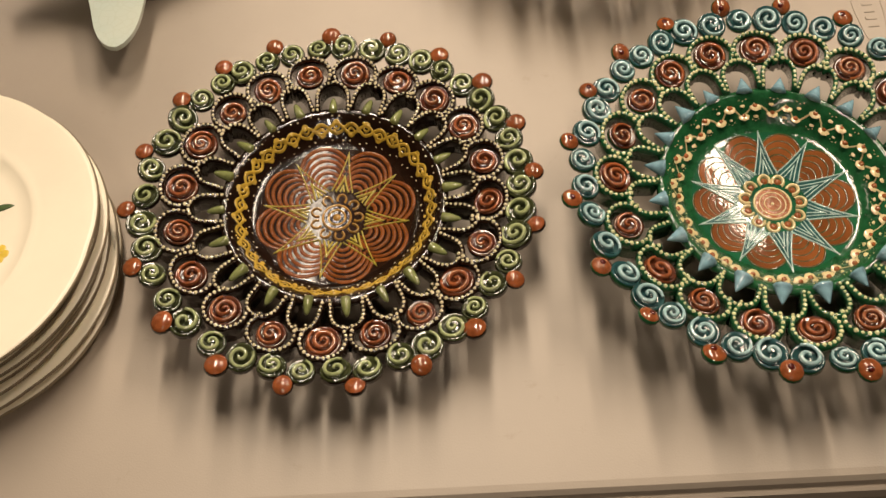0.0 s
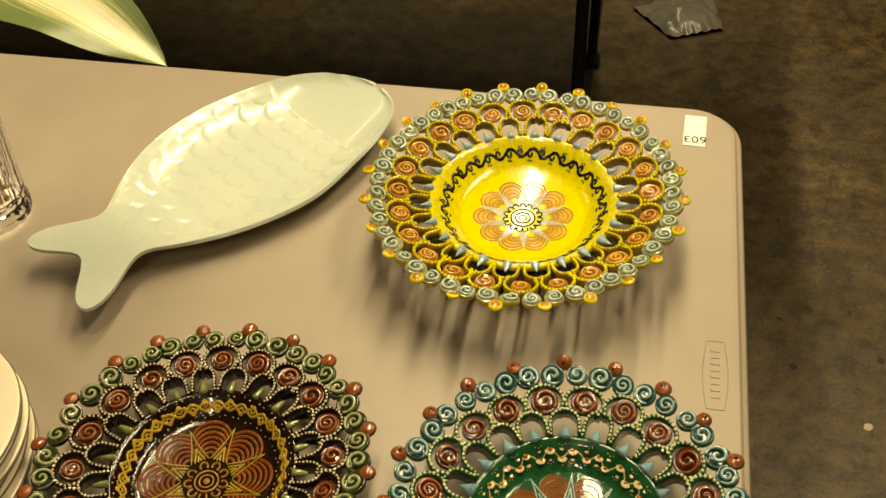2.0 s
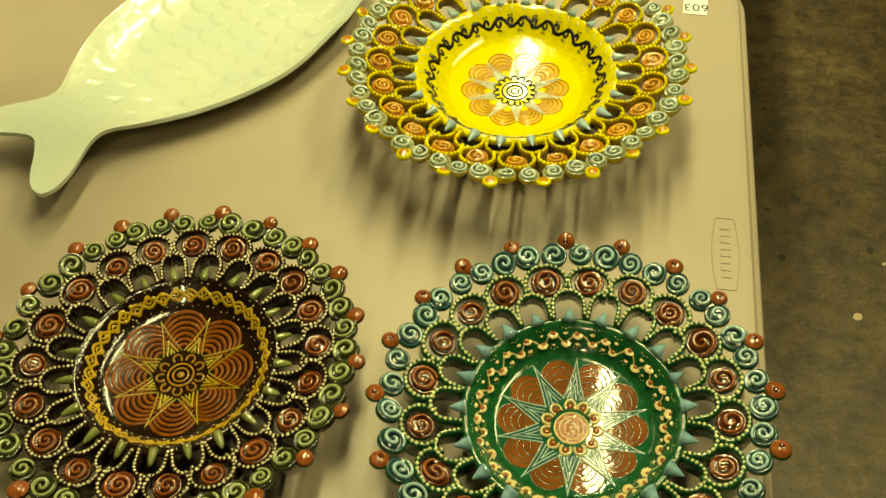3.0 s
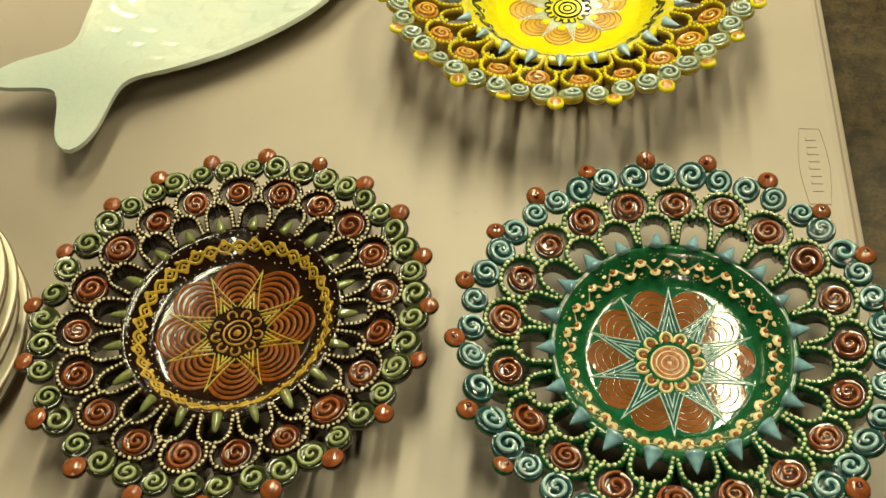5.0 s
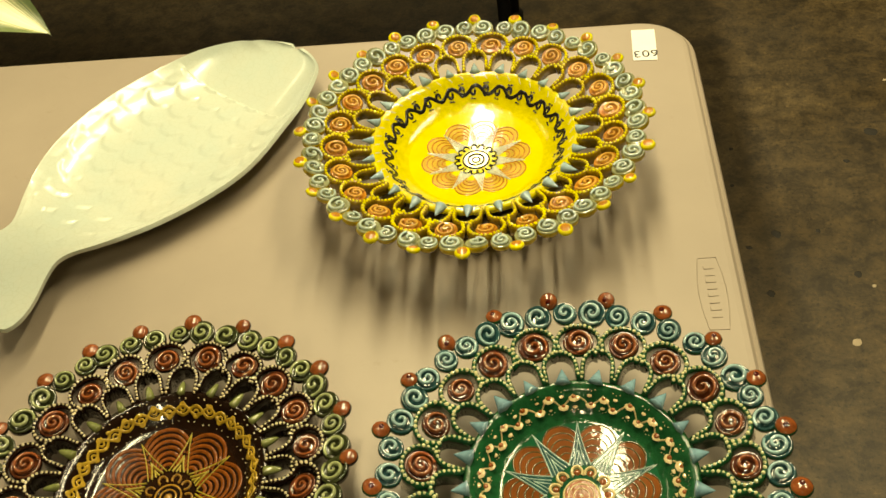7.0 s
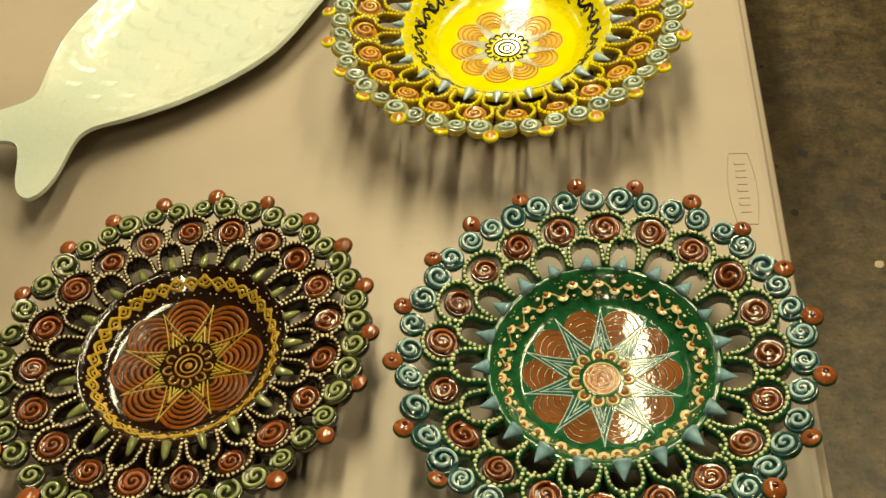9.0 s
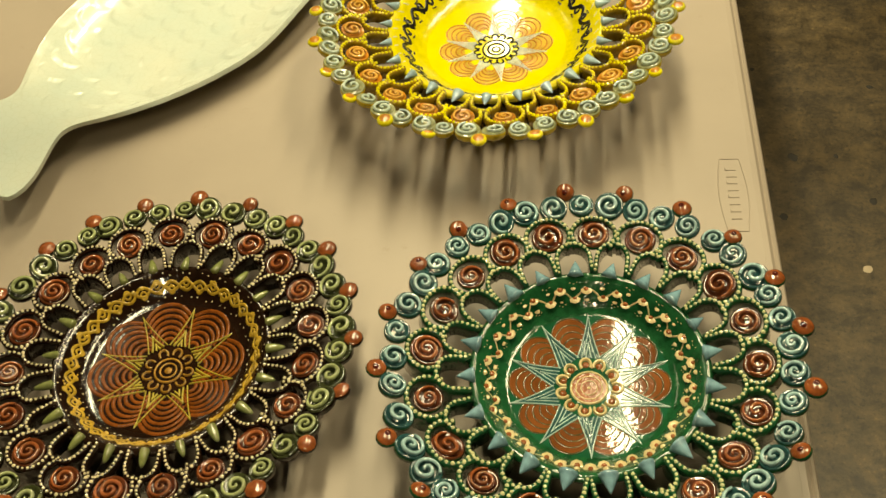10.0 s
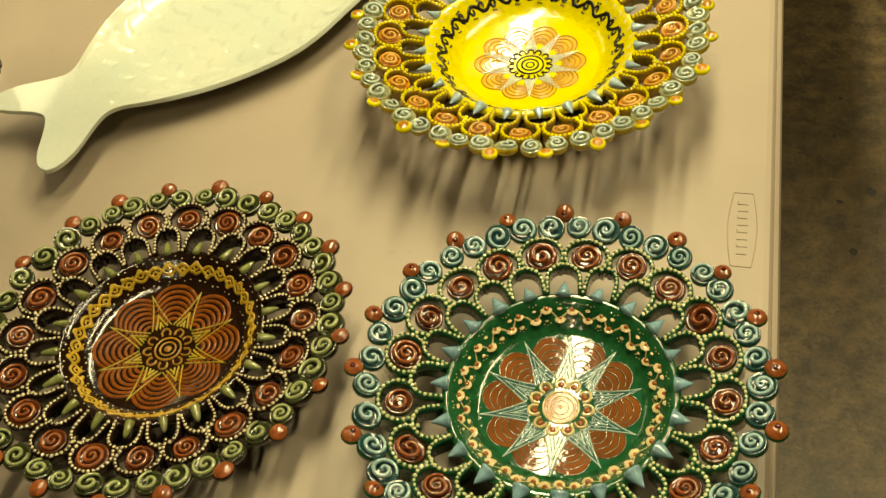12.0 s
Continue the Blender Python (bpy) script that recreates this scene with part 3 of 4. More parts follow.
def pieces_for(k, w, bowl_mats, body, dot, core, ridge, coil_core, coil_ridge, drop_mat, drop_size, bead, dots=(0.0013, 0.0029), inner=0.0110, side=None, deep=0.0110):
    """Rim pieces; k scales the radial sizes, w the widths round the rim; dots: their radius and spacing."""
    return {
        "bowl": bowl_mats,
        "inner_arch": [arch_mesh(inner * w * v, -0.0115 * k, -0.001 * k, 0.0110 * k / v, 0.0035, deep, *dots, body, dot, 1.0) for v in (0.95, 1.0, 1.05)],
        "outer_arch": [arch_mesh(0.0150 * w * v, -0.0100 * k, -0.001 * k, 0.0130 * k / v, 0.0036, deep, dots[0] * 1.08, dots[1] * 1.08, body, dot, 0.78) for v in (0.96, 1.0, 1.03)],
        "coil": [spiral_puck(0.0103 * w, 0.0050, 0.00125, v, coil_core, coil_ridge, 1, side or body) for v in (1.6, 1.9, 2.2)],
        "scroll_a": [spiral_puck(0.0097 * w, 0.0056, 0.00130, v, core, ridge, 1, side or body) for v in (1.35, 1.6, 1.8)],
        "scroll_b": [spiral_puck(0.0094 * w, 0.0056, 0.00130, v, core, ridge, -1, side or body) for v in (1.35, 1.6, 1.8)],
        "drop": drop_mesh(drop_size[0], drop_size[1], drop_mat, drop_size[2]),
        "bead": bead,
    }


def brown_paint(b):
    out = spread("petal", petal(b, 8, 0.0520, 0.019, 7, 0.0025, COPPER_LINE, 0.18), 8, radians(12), "copper nested petal lines")
    out += spread("star_point", star_point(b, 0.0190, 0.0072, BROWN_FLOOR, [(0.0485, 1.0, 0.0011, OLIVE_YELLOW), (0.0315, 0.62, 0.0017, OLIVE_YELLOW), (0.0245, 0.22, 0.0015, OLIVE_YELLOW)]), 8, radians(34.5), "olive-yellow star point")
    out += rosette(b, (0.0098, BROWN_BODY), [(0.0092, 0.0017, OCHRE), (0.0056, 0.0016, OCHRE), (0, 0.0032, OCHRE)], (9, 0.0140, 0.0034, 0.0017, OCHRE, None), "ochre rosette with curls")
    bm = bmesh.new()
    for ph in (0, math.pi):
        b.trail(bm, [polar(0.0625 + 0.0024 * math.sin(19 * a + ph), a) for a in (2 * math.pi * k / 260 for k in range(260))], 0.0018, 0, 0.4, True)
    for k in range(38):
        b.ring(bm, *polar(0.0625 + (0.0017 if k % 2 else -0.0017), 2 * math.pi * (k + 0.5) / 38), 0.0021, 0.0014, 0, 10)
    for k in range(76):
        b.spot(bm, *polar(0.0625 + random.uniform(-0.0036, 0.0036), 2 * math.pi * (k + random.random()) / 76), random.uniform(0.0008, 0.0019))
    out.append(("chain_border", to_mesh("chain_border", bm, MUSTARD), 0, "mustard chain border", []))
    bm = bmesh.new()
    for k in range(30):
        a = 2 * math.pi * k / 30
        for d, r in ((-0.05, 0.0572), (0.03, 0.0560), (0.07, 0.0684), (0.14, 0.0692)):
            b.spot(bm, *polar(r + random.uniform(-0.0006, 0.0006), a + d), random.uniform(0.0005, 0.0008))
    out.append(("slip_dots", to_mesh("slip_dots", bm, CREAM_DOT), 0, "cream slip dots", []))
    return out


def green_paint(b):
    n, a1 = 10, radians(72)
    out = spread("petal", petal(b, n, 0.0515, 0.020, 6, 0.0011, MOSS_LINE, 0.15, (0.0138, RUST_WASH)), n, a1, "rust petal of nested arcs")
    out += spread("star_point", star_point(b, 0.0215, 0.0076, TEAL_WASH, [(0.0530, 1.0, 0.0010, PALE_BLUE_LINE), (0.0420, 0.62, 0.0009, PALE_BLUE_LINE), (0.0330, 0.28, 0.0009, PALE_BLUE_LINE)]), n, a1 + math.pi / n, "teal star point with pale blue outlines")
    out += rosette(b, (0.0122, RUST), [(0.0116, 0.0017, CREAM_SLIP), (0.0084, 0.0011, CREAM_SLIP), (0.0052, 0.0010, CREAM_SLIP), (0, 0.0016, CREAM_SLIP)], (11, 0.0172, 0.0040, 0.0022, CREAM_SLIP, RUST), "cream and rust slip rosette")
    bm = bmesh.new()
    bd = bmesh.new()
    for k in range(44):
        a = 2 * math.pi * k / 44 + random.uniform(-0.02, 0.02)
        r = 0.0638 + (0.0020 if k % 2 else -0.0020)
        r += random.uniform(-0.0006, 0.0006)
        b.spot(bm, *polar(r, a), 0.0041 * random.uniform(0.85, 1.1), 0, 0.2)
        b.trail(bm, [polar(r + (0.0012 if k % 2 else -0.0012), a + 0.012), polar(0.0638, a + 0.07), polar(0.0638 - (r - 0.0638), a + 0.12)], 0.0009, 0, 0.3)
        b.spot(bm, *polar(0.0638 + (-0.0026 if k % 2 else 0.0026), a + random.uniform(-0.02, 0.02)), random.uniform(0.0012, 0.0021), 0, 0.3)
        b.spot(bd, *polar(r, a + random.uniform(-0.008, 0.008)), 0.0021 * random.uniform(0.8, 1.15), 0, 0.75)
        for d in (-0.035, 0.0, 0.035):
            b.spot(bm, *polar(0.0638 + (-0.0048 if k % 2 else 0.0046) + abs(d) * 0.02, a + d), 0.0005)
    out.append(("flower_border", to_mesh("flower_border", bm, CREAM_SLIP), 0, "cream slip flower garland", []))
    out.append(("flower_heart", to_mesh("flower_heart", bd, RUST), 0, "rust flower centres", []))
    return out


def yellow_paint(b):
    n, a1 = 10, radians(80)
    out = spread("petal", petal(b, n, 0.0485, 0.024, 5, 0.0014, ORANGE_DEEP, 0.35, (0.0105, ORANGE_WASH)), n, a1, "orange petal of nested arcs")
    out += spread("star_point", star_point(b, 0.0190, 0.0052, GREY_BLUE_RIDGE, [(0.0440, 1.0, 0.0011, WHITE_SLIP), (0.0360, 0.62, 0.0010, WHITE_SLIP), (0.0290, 0.25, 0.0010, WHITE_SLIP)]), n, a1 + math.pi / n, "milky star point")
    out += rosette(b, (0.0108, YELLOW_FLOOR), [(0.0116, 0.0019, BLACK_LINE), (0.0072, 0.0022, BLACK_LINE), (0.0034, 0.0018, BLACK_LINE)], (15, 0.0164, 0.0030, 0.0016, BLACK_LINE, None), "black slip rosette")
    waves = 21
    bm = bmesh.new()
    b.trail(bm, [polar(0.0765 + 0.0029 * math.sin(waves * a) + 0.0004 * math.sin(5 * a), a) for a in (2 * math.pi * k / 420 for k in range(420))], 0.0029, 0, 0.25, True)
    out.append(("vine", to_mesh("vine", bm, BLACK_LINE), 0, "black slip vine", []))
    bm = bmesh.new()
    for k in range(2 * waves):
        a = math.pi * (k + 0.5) / waves + random.uniform(-0.01, 0.01)
        s = 1 if k % 2 == 0 else -1
        big = random.uniform(0.88, 1.14)
        c = (0.0765 - s * 0.0004, a + 0.024)
        run = []
        for j in range(12):
            q = radians(30 * j)
            rr = 0.0037 * big * (1 - j / 15)
            run.append(polar(c[0] + s * rr * math.cos(q), c[1] + rr * math.sin(q) / 0.0775))
        b.trail(bm, run, 0.0025, 0, 0.25)
        b.spot(bm, *polar(c[0] - s * 0.0016, c[1] + 0.004), 0.0019 * big, 0, 0.35)
        b.spot(bm, *polar(c[0] - s * 0.0048, c[1] - 0.010), 0.0014 * big, 0, 0.35)
        b.spot(bm, *polar(c[0] - s * 0.0044, c[1] + 0.024), 0.0015 * big, 0, 0.35)
    out.append(("scrollwork", to_mesh("scrollwork", bm, BLACK_LINE), 0, "black slip scrolls and dots", []))
    bm = bmesh.new()
    for k in range(48):
        a = 2 * math.pi * k / 48
        for d, r in ((0.0, 0.0838), (0.012, 0.0852)):
            b.trail(bm, [polar(r, a + d), polar(r + 0.0022, a + d + 0.03)], 0.0006)
    out.append(("border_ticks", to_mesh("border_ticks", bm, WHITE_SLIP), 0, "pale border ticks", []))
    return out


brown = pieces_for(1.0, 1.0, (BROWN_FLOOR, BROWN_BODY), BROWN_BODY, CREAM_DOT, OLIVE_CORE, OLIVE_RIDGE, COIL_SHADED, COPPER, OLIVE_DROP, (0.0125, 0.0034, False), ball_mesh(0.0069, BROWN_BODY, COPPER, None, 0.16, 0.55), (0.00108, 0.0030), 0.0098, deep=0.0120)
brown.update(r_inner=0.0830, r_outer=0.1000, r_coil=0.1010, r_scroll=0.1213)
openwork_plate("dark brown openwork ceramic plate with copper scrolls and an olive star", (-0.4104, 0.2254), (-0.6, 0.6), (0.970, 1.020), 20,
               [(0, 108.3), (2, 74.3), (4, 41.0), (6, 4.6), (8, -32.5), (9, -50.2), (11, -83.5), (13, -118.5), (16, -177.5), (18, -219.0), (20, -251.7)],
               (0.1314, 0.0340), Bowl(0.0515, 0.0700, 0.0090, 0.0225), brown, brown_paint)

green = pieces_for(1.0, 1.0, (GREEN_FLOOR, GREEN_BODY), GREEN_BODY, PALE_GREEN_DOT, TEAL_CORE, TEAL_RIDGE, COIL_SHADED, COPPER, BLUE_DROP, (0.0118, 0.0058, True), ball_mesh(0.0070, GREEN_BODY, COPPER, RUST_DARK, 0.30, 0.55), (0.00118, 0.0033))
green.update(r_inner=0.0855, r_outer=0.1020, r_coil=0.1030, r_scroll=0.1233)
openwork_plate("bottle green openwork ceramic plate with teal scrolls and blue star", (-0.1338, 0.2155), (0.8, 1.3), (0.976, 1.022), 20,
               [(0, 147.1), (2, 113.3), (4, 79.5), (6, 45.4), (8, 9.7), (10, -29.3), (15, -117.4), (17, -152.7), (18, -175.0), (20, -212.9)],
               (0.1333, 0.0465), Bowl(0.0515, 0.0715, 0.0125, 0.0285), green, green_paint)

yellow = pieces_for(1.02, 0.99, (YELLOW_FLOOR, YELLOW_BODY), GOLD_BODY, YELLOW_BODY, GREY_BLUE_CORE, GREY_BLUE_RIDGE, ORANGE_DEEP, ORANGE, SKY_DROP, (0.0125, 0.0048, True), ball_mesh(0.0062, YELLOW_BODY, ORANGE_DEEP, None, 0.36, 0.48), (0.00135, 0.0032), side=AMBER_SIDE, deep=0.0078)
yellow.update(r_inner=0.1020, r_outer=0.1200, r_coil=0.1210, r_scroll=0.1415)
openwork_plate("lemon yellow openwork ceramic plate with orange coils and black scrollwork", (-0.2073, 0.5543), (0.0, 0.5), (0.964, 1.026), 24,
               [(0, 104.8), (1, 90.3), (4, 48.1), (7, -0.2), (9, -33.2), (12, -76.5), (13, -91.5), (15, -119.1), (17, -148.5), (21, -212.5), (24, -255.2)],
               (0.1518, 0.0582), Bowl(0.059, 0.0880, 0.0190, 0.0400), yellow, yellow_paint)


# ---- fish dish ----
def smooth_curve(knots, s):
    """A soft curve through (s, value) pairs."""
    xs, ys = zip(*knots)
    k = max(0, min(len(xs) - 2, sum(1 for x in xs if x <= s) - 1))
    h = xs[k + 1] - xs[k]
    f = (s - xs[k]) / h
    slope = lambda j: (ys[min(j + 1, len(ys) - 1)] - ys[max(j - 1, 0)]) / (xs[min(j + 1, len(xs) - 1)] - xs[max(j - 1, 0)])
    a, b = slope(k) * h, slope(k + 1) * h
    return (2 * f**3 - 3 * f**2 + 1) * ys[k] + (f**3 - 2 * f**2 + f) * a + (-2 * f**3 + 3 * f**2) * ys[k + 1] + (f**3 - f**2) * b


def fish_dish():
    """Built along +x from the tail root to the nose, then turned on the table."""
    long = 0.321
    half = [(0.0, 0.034), (0.12, 0.061), (0.25, 0.083), (0.4, 0.0965), (0.54, 0.0990), (0.7, 0.0885), (0.82, 0.0765), (0.92, 0.0570), (0.965, 0.042), (0.99, 0.024), (1.0, 0.006)]
    mid = [(0.0, 0.0), (0.25, 0.0150), (0.54, 0.0200), (0.82, 0.0215), (0.92, 0.018), (1.0, 0.012)]
    bed = 0.0068
    lift = [(-0.25, 0.0295), (0.0, 0.0285), (0.12, 0.0265), (0.3, 0.0245), (0.5, 0.0245), (0.7, 0.0275), (0.9, 0.0305), (1.0, 0.0310)]
    rim = lambda x: smooth_curve(lift, max(-0.25, min(1.0, x / long)))
    bm = bmesh.new()
    cols = 96

    def scales(x, y):
        """Overlapping scales: each rises from under the one before it and ends in a round step."""
        pitch, wide, radius = 0.0235, 0.029, 0.0200
        best = 0.0
        for r in range(math.floor(x / pitch) - 1, math.floor(x / pitch) + 3):
            off = 0.5 if r % 2 else 0.0
            cy = (math.floor(y / wide + off) + 0.5 - off) * wide
            d = math.hypot(x - r * pitch, (y - cy) * 1.12) / radius
            if d < 1.0 and x < r * pitch + radius:
                best = max(best, (0.35 + 0.65 * (r * pitch + radius - x) / (2 * radius)) * min(1.0, (1 - d) / 0.16))
        return best

    def strip(rows):
        """rows: (left, right, depth, relief) -> a grid with a raised edge; depth: the share of the way down to the bed."""
        grid = []
        for (lx, ly), (rx, ry), dp, rel in rows:
            line = []
            for k in range(cols + 1):
                v = 2 * k / cols - 1
                x, y = lx + (rx - lx) * k / cols, ly + (ry - ly) * k / cols
                e = 1 - min(1.0, abs(v)) ** 3.8
                top = rim(x)
                z = top - (top - bed) * dp * e + 0.0034 * scales(x, y) * rel * min(1, 2.5 * e)
                line.append(bm.verts.new((x, y, z)))
            grid.append(line)
        for a, b in zip(grid, grid[1:]):
            for k in range(cols):
                bm.faces.new((a[k], a[k + 1], b[k + 1], b[k]))

    jt, jb, fork = (0.0, 0.034), (0.0, -0.034), (-0.043, -0.002)
    lerp = lambda p, q, f: (p[0] + (q[0] - p[0]) * f, p[1] + (q[1] - p[1]) * f)
    strip([(lerp(fork, jt, f), lerp(fork, jb, f), 0.0, 0) for f in (k / cols for k in range(cols + 1))])
    rows = []
    for i in range(151):
        s = i / 150
        s = 1 - (1 - s) ** 1.25
        w, c = smooth_curve(half, s), smooth_curve(mid, s)
        notch = -0.003 * math.exp(-((s - 0.955) / 0.014) ** 2)
        d = min(1, s / 0.22) ** 1.3 * min(1, ((1 - s) / 0.26) ** 0.8 + 0.06)
        rel = 0.0 if s > 0.76 else min(1, s / 0.08)
        x = long * s
        rows.append(((x, c + w + notch), (x, c - w), d, rel))
    strip(rows)

    def lobe(a, b, tip, bend, width):
        out = []
        for k in range(33):
            f = k / 32
            la, lb = lerp(a, tip, f), lerp(b, tip, f)
            swell = width * math.sin(math.pi * min(1, f)) ** 0.8
            dx, dy = lb[0] - la[0], lb[1] - la[1]
            nx, ny = a[0] - b[0], a[1] - b[1]
            m = math.hypot(nx, ny)
            nx, ny = nx / m, ny / m
            round_off = 0.0105 * math.sin(math.pi * 0.5 * f) ** 2 * math.sqrt(max(0.0, 1 - f ** 6))
            out.append(((la[0] + nx * (round_off + bend * swell), la[1] + ny * (round_off + bend * swell)), (lb[0] - nx * round_off + nx * bend * swell, lb[1] - ny * round_off + ny * bend * swell), 0.0, 0))
        strip(out)

    lobe(jt, fork, (-0.069, 0.052), 0.0, 0.004)
    lobe(fork, jb, (-0.075, -0.068), 0.0, 0.004)
    bmesh.ops.remove_doubles(bm, verts=bm.verts, dist=0.0003)
    near = lambda v: max(math.exp(-((v.co.x - p[0]) ** 2 + (v.co.y - p[1]) ** 2) / 0.016 ** 2) for p in (jt, jb, fork))
    edge_verts = [v for v in bm.verts if v.is_boundary and near(v) > 0.02]
    beside = {v: ([e.other_vert(v) for e in v.link_edges if e.is_boundary], near(v)) for v in edge_verts}
    for i in range(16):
        moved = {v: v.co.lerp((p[0].co + p[1].co) / 2, 0.6 * w) for v, (p, w) in beside.items() if len(p) == 2}
        for v, co in moved.items():
            v.co = co
    bmesh.ops.recalc_face_normals(bm, faces=bm.faces)
    if sum(f.normal.z for f in bm.faces) < 0:
        bmesh.ops.reverse_faces(bm, faces=bm.faces)
    ob = new("fish_dish", to_mesh("fish_dish", bm, CELADON))
    sol = ob.modifiers.new("thickness", "SOLIDIFY")
    sol.thickness, sol.offset = 0.0040, -1.0
    bev = ob.modifiers.new("soft_edge", "BEVEL")
    bev.width, bev.segments, bev.limit_method, bev.angle_limit = 0.0019, 3, "ANGLE", radians(50)
    ob.matrix_basis = pose(-0.574, 0.468, TOP + 0.0005, 0, 0, math.degrees(math.atan2(0.795, 0.607)))
    return tagged(ob, "pale celadon glazed fish-shaped serving dish with faint scales", "dish")


fish_dish()


# ---- stack of plates ----
def scalloped(a):
    return 1 + 0.016 * (abs(math.sin(3 * a + 0.35)) ** 0.55 - 0.6)


def side_plate():
    t = thing("side_plate", "cream earthenware side plate with a scalloped rim, in a stack", "plate", group="stacked side plates")
    bm = bmesh.new()
    prof = [(0, 0.0068), (0.062, 0.0070), (0.068, 0.0076), (0.0715, 0.0095), (0.074, 0.0106), (0.0765, 0.0103), (0.080, 0.0107), (0.098, 0.0120), (0.1095, 0.0132), (0.1122, 0.0128)]
    lathe(bm, prof, 96, 0, scalloped)
    lathe(bm, [(0.1122, 0.0128), (0.1132, 0.0113), (0.1122, 0.0098)], 96, 1, scalloped)
    lathe(bm, [(0.1122, 0.0098), (0.105, 0.0078), (0.080, 0.0050), (0.070, 0.0015), (0.062, 0.0), (0.058, 0.0), (0.056, 0.0012), (0, 0.0012)], 96, 0, scalloped)
    bmesh.ops.remove_doubles(bm, verts=bm.verts, dist=1e-5)
    bmesh.ops.recalc_face_normals(bm, faces=bm.faces)
    part("plate_body", bm, [CREAM_WARE, WARE_EDGE], t)
    return t


STACK = (-0.660, 0.194)
first = side_plate()
for i in range(7):
    m = pose(STACK[0] + random.uniform(-0.0025, 0.0025), STACK[1] + random.uniform(-0.0025, 0.0025), TOP + 0.0004 + 0.0078 * i, 0, 0, random.uniform(0, 360) if i < 6 else 0)
    if i == 0:
        first.matrix_basis = m
    else:
        p = copy_thing(first, m)
        if i == 6:
            tagged(p, "cream earthenware side plate with a painted sprig, topping the stack")
            bm = bmesh.new()
            for a, b, w in (((0.046, 0.0180), (0.0585, 0.0215), 0.0050), ((0.036, 0.012), (0.047, 0.0185), 0.0022)):
                pts = [(a[0] + (b[0] - a[0]) * k / 6, a[1] + (b[1] - a[1]) * k / 6 + 0.001 * math.sin(k / 2), 0.0071) for k in range(7)]
                tube(bm, pts, w * 0.5, 6, taper=[0.3, 0.8, 1, 1, 0.8, 0.5, 0.15])
            bmesh.ops.scale(bm, verts=bm.verts, vec=(1, 1, 0.15), space=Matrix.Translation((0, 0, -0.0071)))
            part("painted_sprig", bm, SPRIG, p, "painted green sprig")
            bm = bmesh.new()
            for k in range(5):
                dome(bm, 0.055 + 0.004 * math.cos(1.257 * k), -0.0135 + 0.004 * math.sin(1.257 * k), 0.0070, 0.0030, 0.0003)
            part("painted_flower", bm, YELLOW_PAINT, p, "painted yellow flower")


# ---- vase with a variegated plant ----
VASE = (-0.733, 0.502)


def cut_glass_vase():
    t = thing("glass_vase", "clear cut-glass vase holding brown stems", "vase", pose(*VASE, TOP + 0.0005))
    bm = bmesh.new()
    cut = lambda a: 1 + 0.03 * abs(math.sin(9 * a))
    lathe(bm, [(0, 0.0), (0.036, 0.0), (0.0405, 0.004), (0.041, 0.012), (0.039, 0.022), (0.0385, 0.05), (0.040, 0.12), (0.043, 0.19), (0.0405, 0.19), (0.0365, 0.12), (0.0345, 0.03), (0.030, 0.018), (0, 0.016)], 54, 0, cut)
    bmesh.ops.recalc_face_normals(bm, faces=bm.faces)
    glass = part("vase_body", bm, GLASS, t, smooth=False)
    glass.visible_shadow = False
    return t


cut_glass_vase()


def vase_filling():
    rng = random.Random(9)
    bm = bmesh.new()
    for k in range(70):
        a, r = rng.uniform(0, 6.28), 0.026 * math.sqrt(rng.random())
        m = Matrix.LocRotScale((r * math.cos(a), r * math.sin(a), 0.005 + 0.075 * rng.random()), Euler((rng.uniform(0, 3), rng.uniform(0, 3), 0)), (1, 0.7, 0.5))
        bmesh.ops.create_icosphere(bm, subdivisions=1, radius=rng.uniform(0.004, 0.0075), matrix=m)
    ob = new("vase_filling", to_mesh("vase_filling", bm, BARK))
    ob.matrix_basis = pose(*VASE, TOP + 0.018)
    tagged(ob, "brown dried pods filling the glass vase", "vase filling", kind="stuff")


vase_filling()


def leaf_mesh(tip, root, wide, roll):
    """A broad pointed leaf from root to tip, folded along its midrib."""
    bm = bmesh.new()
    uv = bm.loops.layers.uv.new("UVMap")
    tip, root = Vector(tip), Vector(root)
    d = (tip - root).normalized()
    side = d.cross(Vector((0, 0, 1))).normalized()
    side = Matrix.Rotation(radians(roll), 3, d) @ side
    up = side.cross(d)
    rows = []
    for i in range(25):
        f = i / 24
        w = wide * math.sin(math.pi * f ** 0.8) ** 0.75 * (1 - 0.25 * f) if 0 < f < 1 else 0.0006
        line = []
        for k in range(13):
            v = k / 6 - 1
            p = root.lerp(tip, f) + side * (w * v) + up * (0.012 * math.sin(math.pi * f) + 0.16 * w * abs(v) ** 1.5 + 0.0022 * math.sin(19 * f + 2 * v) * abs(v))
            line.append((bm.verts.new(p), (f, (v + 1) / 2)))
        rows.append(line)
    for a, b in zip(rows, rows[1:]):
        for k in range(12):
            quad = (a[k], a[k + 1], b[k + 1], b[k])
            face = bm.faces.new([q[0] for q in quad])
            for loop, q in zip(face.loops, quad):
                loop[uv].uv = q[1]
    return bm


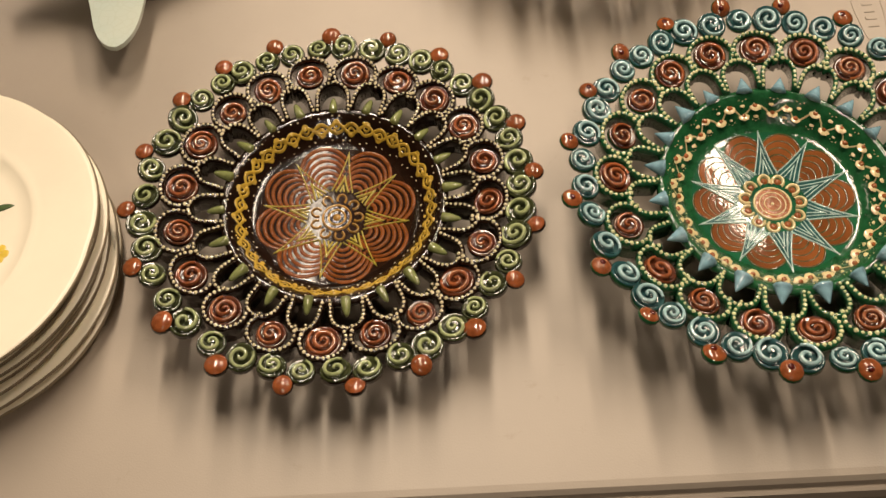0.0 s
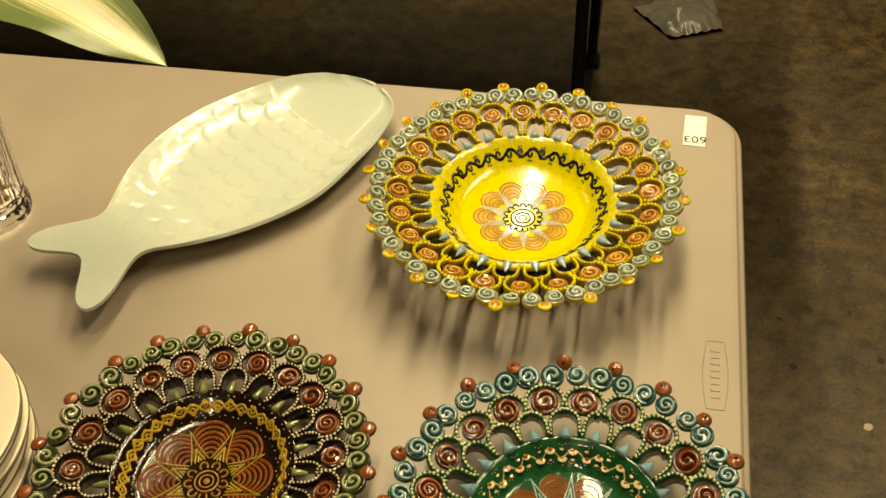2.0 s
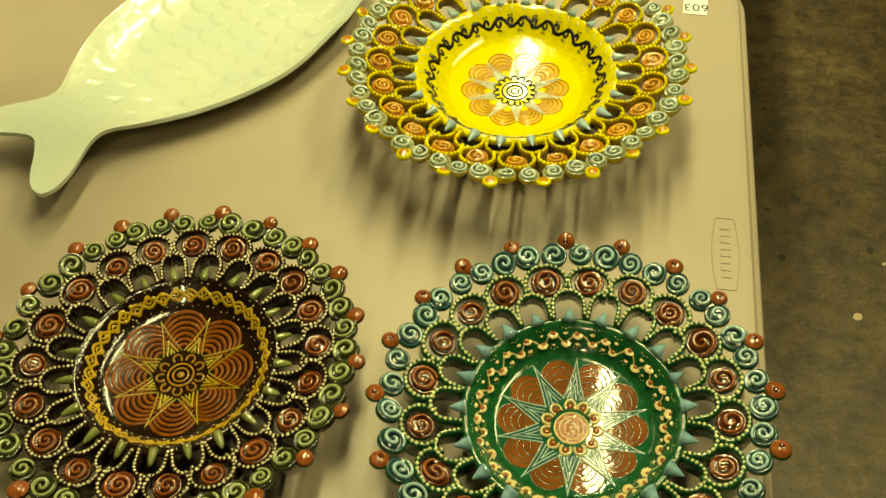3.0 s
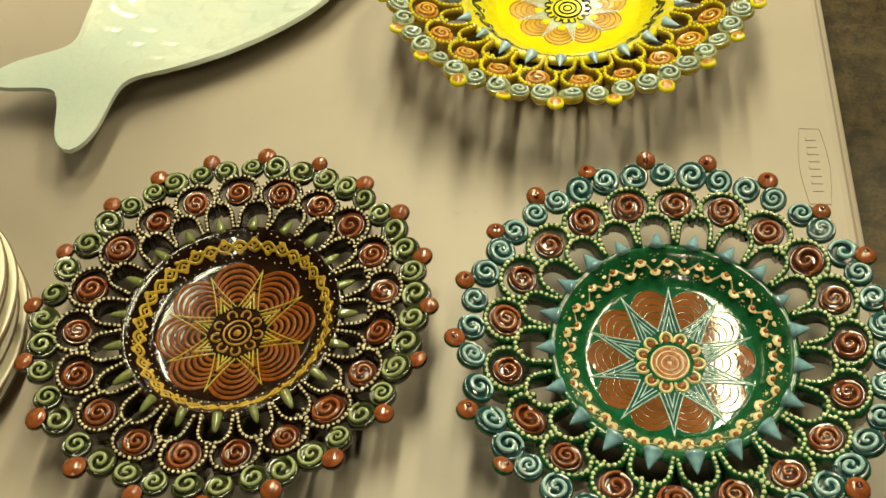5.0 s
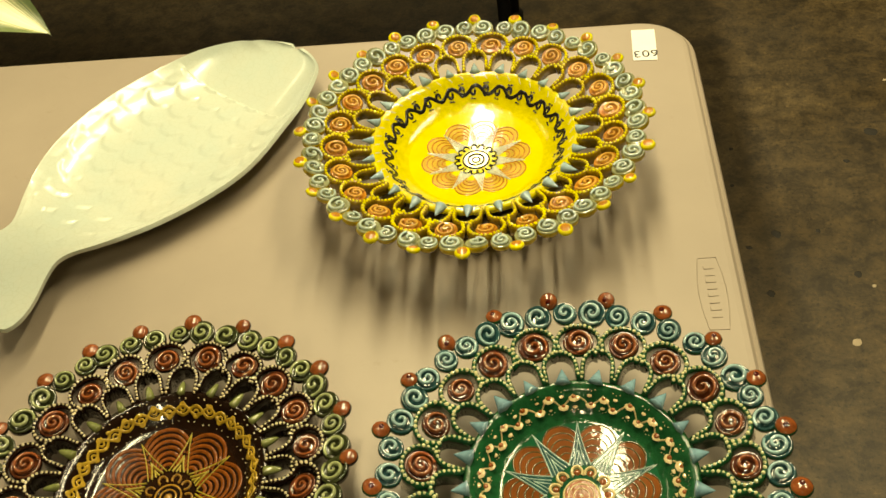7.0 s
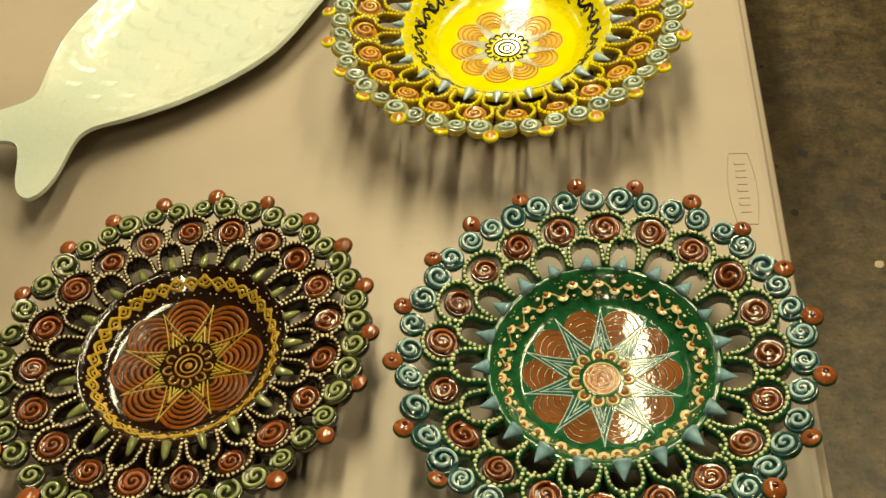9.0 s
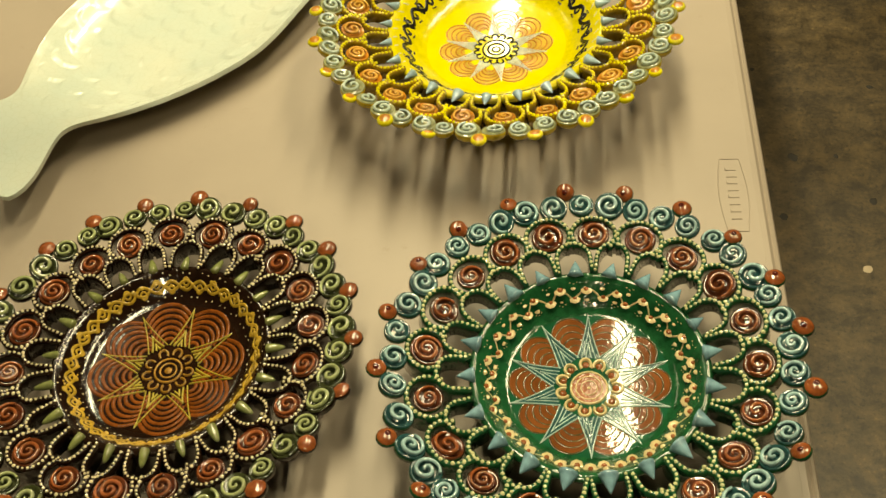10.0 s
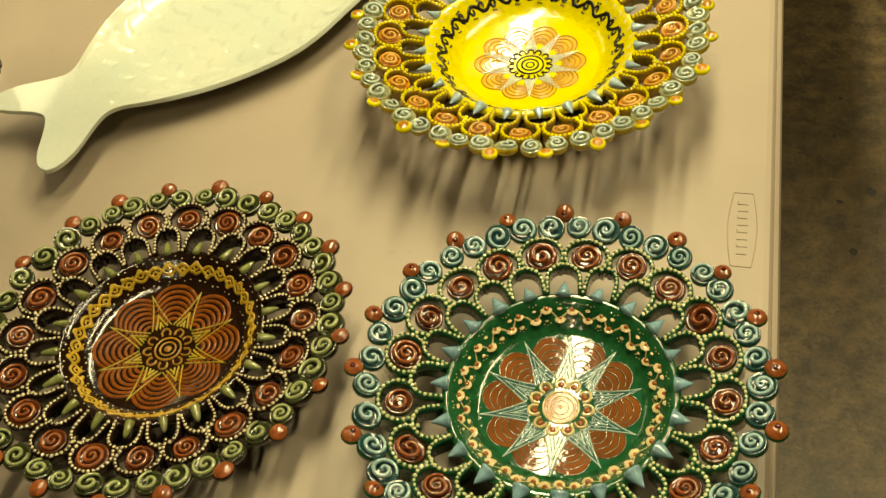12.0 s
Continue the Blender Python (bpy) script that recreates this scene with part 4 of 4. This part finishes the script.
def potted_stems():
    t = thing("leafy_plant", "cut stems with a broad cream and green leaf in the vase", "plant", pose(*VASE, TOP + 0.018))
    for k in range(6):
        a = k * 1.05
        bm = bmesh.new()
        pts = [(0.016 * math.cos(a + 0.15 * j), 0.016 * math.sin(a + 0.15 * j), 0.002 + 0.024 * j) for j in range(9)]
        tube(bm, pts, 0.0055, 7)
        part("stem", bm, BARK, t)
    bm = bmesh.new()
    base = Vector((*VASE, TOP + 0.018))
    root = Vector((-0.700, 0.520, 1.035)) - base
    tube(bm, [(0.006, 0.004, 0.15), (0.012, 0.008, 0.21), root], 0.003, 7)
    part("leaf_stalk", bm, BARK, t)
    part("leaf", leaf_mesh(Vector((-0.471, 0.432, 0.985)) - base, root, 0.058, 8), LEAF, t, "cream leaf with green streaked edges")


potted_stems()


# ---- small things ----
def price_tag():
    t = thing("lot_tag", "small white paper tag with a handwritten number on the tabletop", "paper tag", pose(-0.0470, 0.7405, TOP + 0.0003, 0, 0, -2.0))
    bm = bmesh.new()
    box(bm, -0.0115, 0.0115, -0.0265, 0.0265, 0.0, 0.0003)
    part("paper", bm, PAPER, t, smooth=False)
    txt = bpy.data.curves.new("number", "FONT")
    txt.body, txt.size, txt.align_x, txt.extrude = "603", 0.0160, "CENTER", 0.00005
    txt.space_character = 1.05
    txt.materials.append(INK)
    ob = new("number", txt)
    ob.parent = t
    ob.matrix_basis = pose(0.0005, -0.0105, 0.00045, 0, 0, 180 + 3)
    tagged(ob, "handwritten black number")


price_tag()


def floor_litter():
    rng = random.Random(5)
    spots = [(0.240, 1.241, 0.010, SPECK), (0.188, 1.210, 0.006, SPECK), (0.354, 1.135, 0.009, SPECK), (0.206, 1.098, 0.009, SPECK), (0.197, 1.480, 0.005, SPECK), (0.184, 1.374, 0.005, SPECK),
             (0.398, 1.426, 0.006, SPECK), (0.311, 1.243, 0.005, SPECK), (0.46, 1.509, 0.014, SPECK), (0.319, 0.986, 0.008, PALE_SPECK), (0.393, 1.084, 0.006, PALE_SPECK), (0.525, 1.67, 0.005, PALE_SPECK),
             (0.373, 1.106, 0.004, PALE_SPECK)]
    for x, y, r, mat in spots:
        bm = bmesh.new()
        n = 9
        ring = [bm.verts.new((r * (0.7 + 0.5 * rng.random()) * math.cos(2 * math.pi * k / n), r * (0.6 + 0.4 * rng.random()) * math.sin(2 * math.pi * k / n), 0)) for k in range(n)]
        top = bm.verts.new((0, 0, 0.0022))
        for k in range(n):
            bm.faces.new((ring[k], ring[(k + 1) % n], top))
        ob = new("floor_crumb", to_mesh("floor_crumb", bm, mat))
        ob.matrix_basis = pose(x, y, 0.0003, 0, 0, rng.uniform(0, 360))
        tagged(ob, "dark crumb of dirt on the concrete floor" if mat is SPECK else "pale flake on the concrete floor", "debris", "floor crumbs")


floor_litter()


def plastic_bag():
    bm = bmesh.new()
    bmesh.ops.create_grid(bm, x_segments=24, y_segments=20, size=0.5)
    for v in list(bm.verts):
        x, y = v.co.x * 0.17, v.co.y * 0.16
        d = 1 - min(1.0, (abs(v.co.x) * 2) ** 3) * 0.3
        v.co = Vector((x * (1 + 0.4 * v.co.y), y, 0.004 + 0.034 * max(0, 1 - 4 * v.co.x**2) * max(0, 1 - 4 * v.co.y**2) * d + 0.010 * (noise.noise(Vector((x * 40, y * 40, 1))) + 0.6)))
    ob = new("plastic_bag", to_mesh("plastic_bag", bm, FILM))
    ob.matrix_basis = pose(0.0, 2.205, 0.0, 0, 0, 25)
    tagged(ob, "crumpled clear plastic bag lying on the shaded floor", "bag")


plastic_bag()
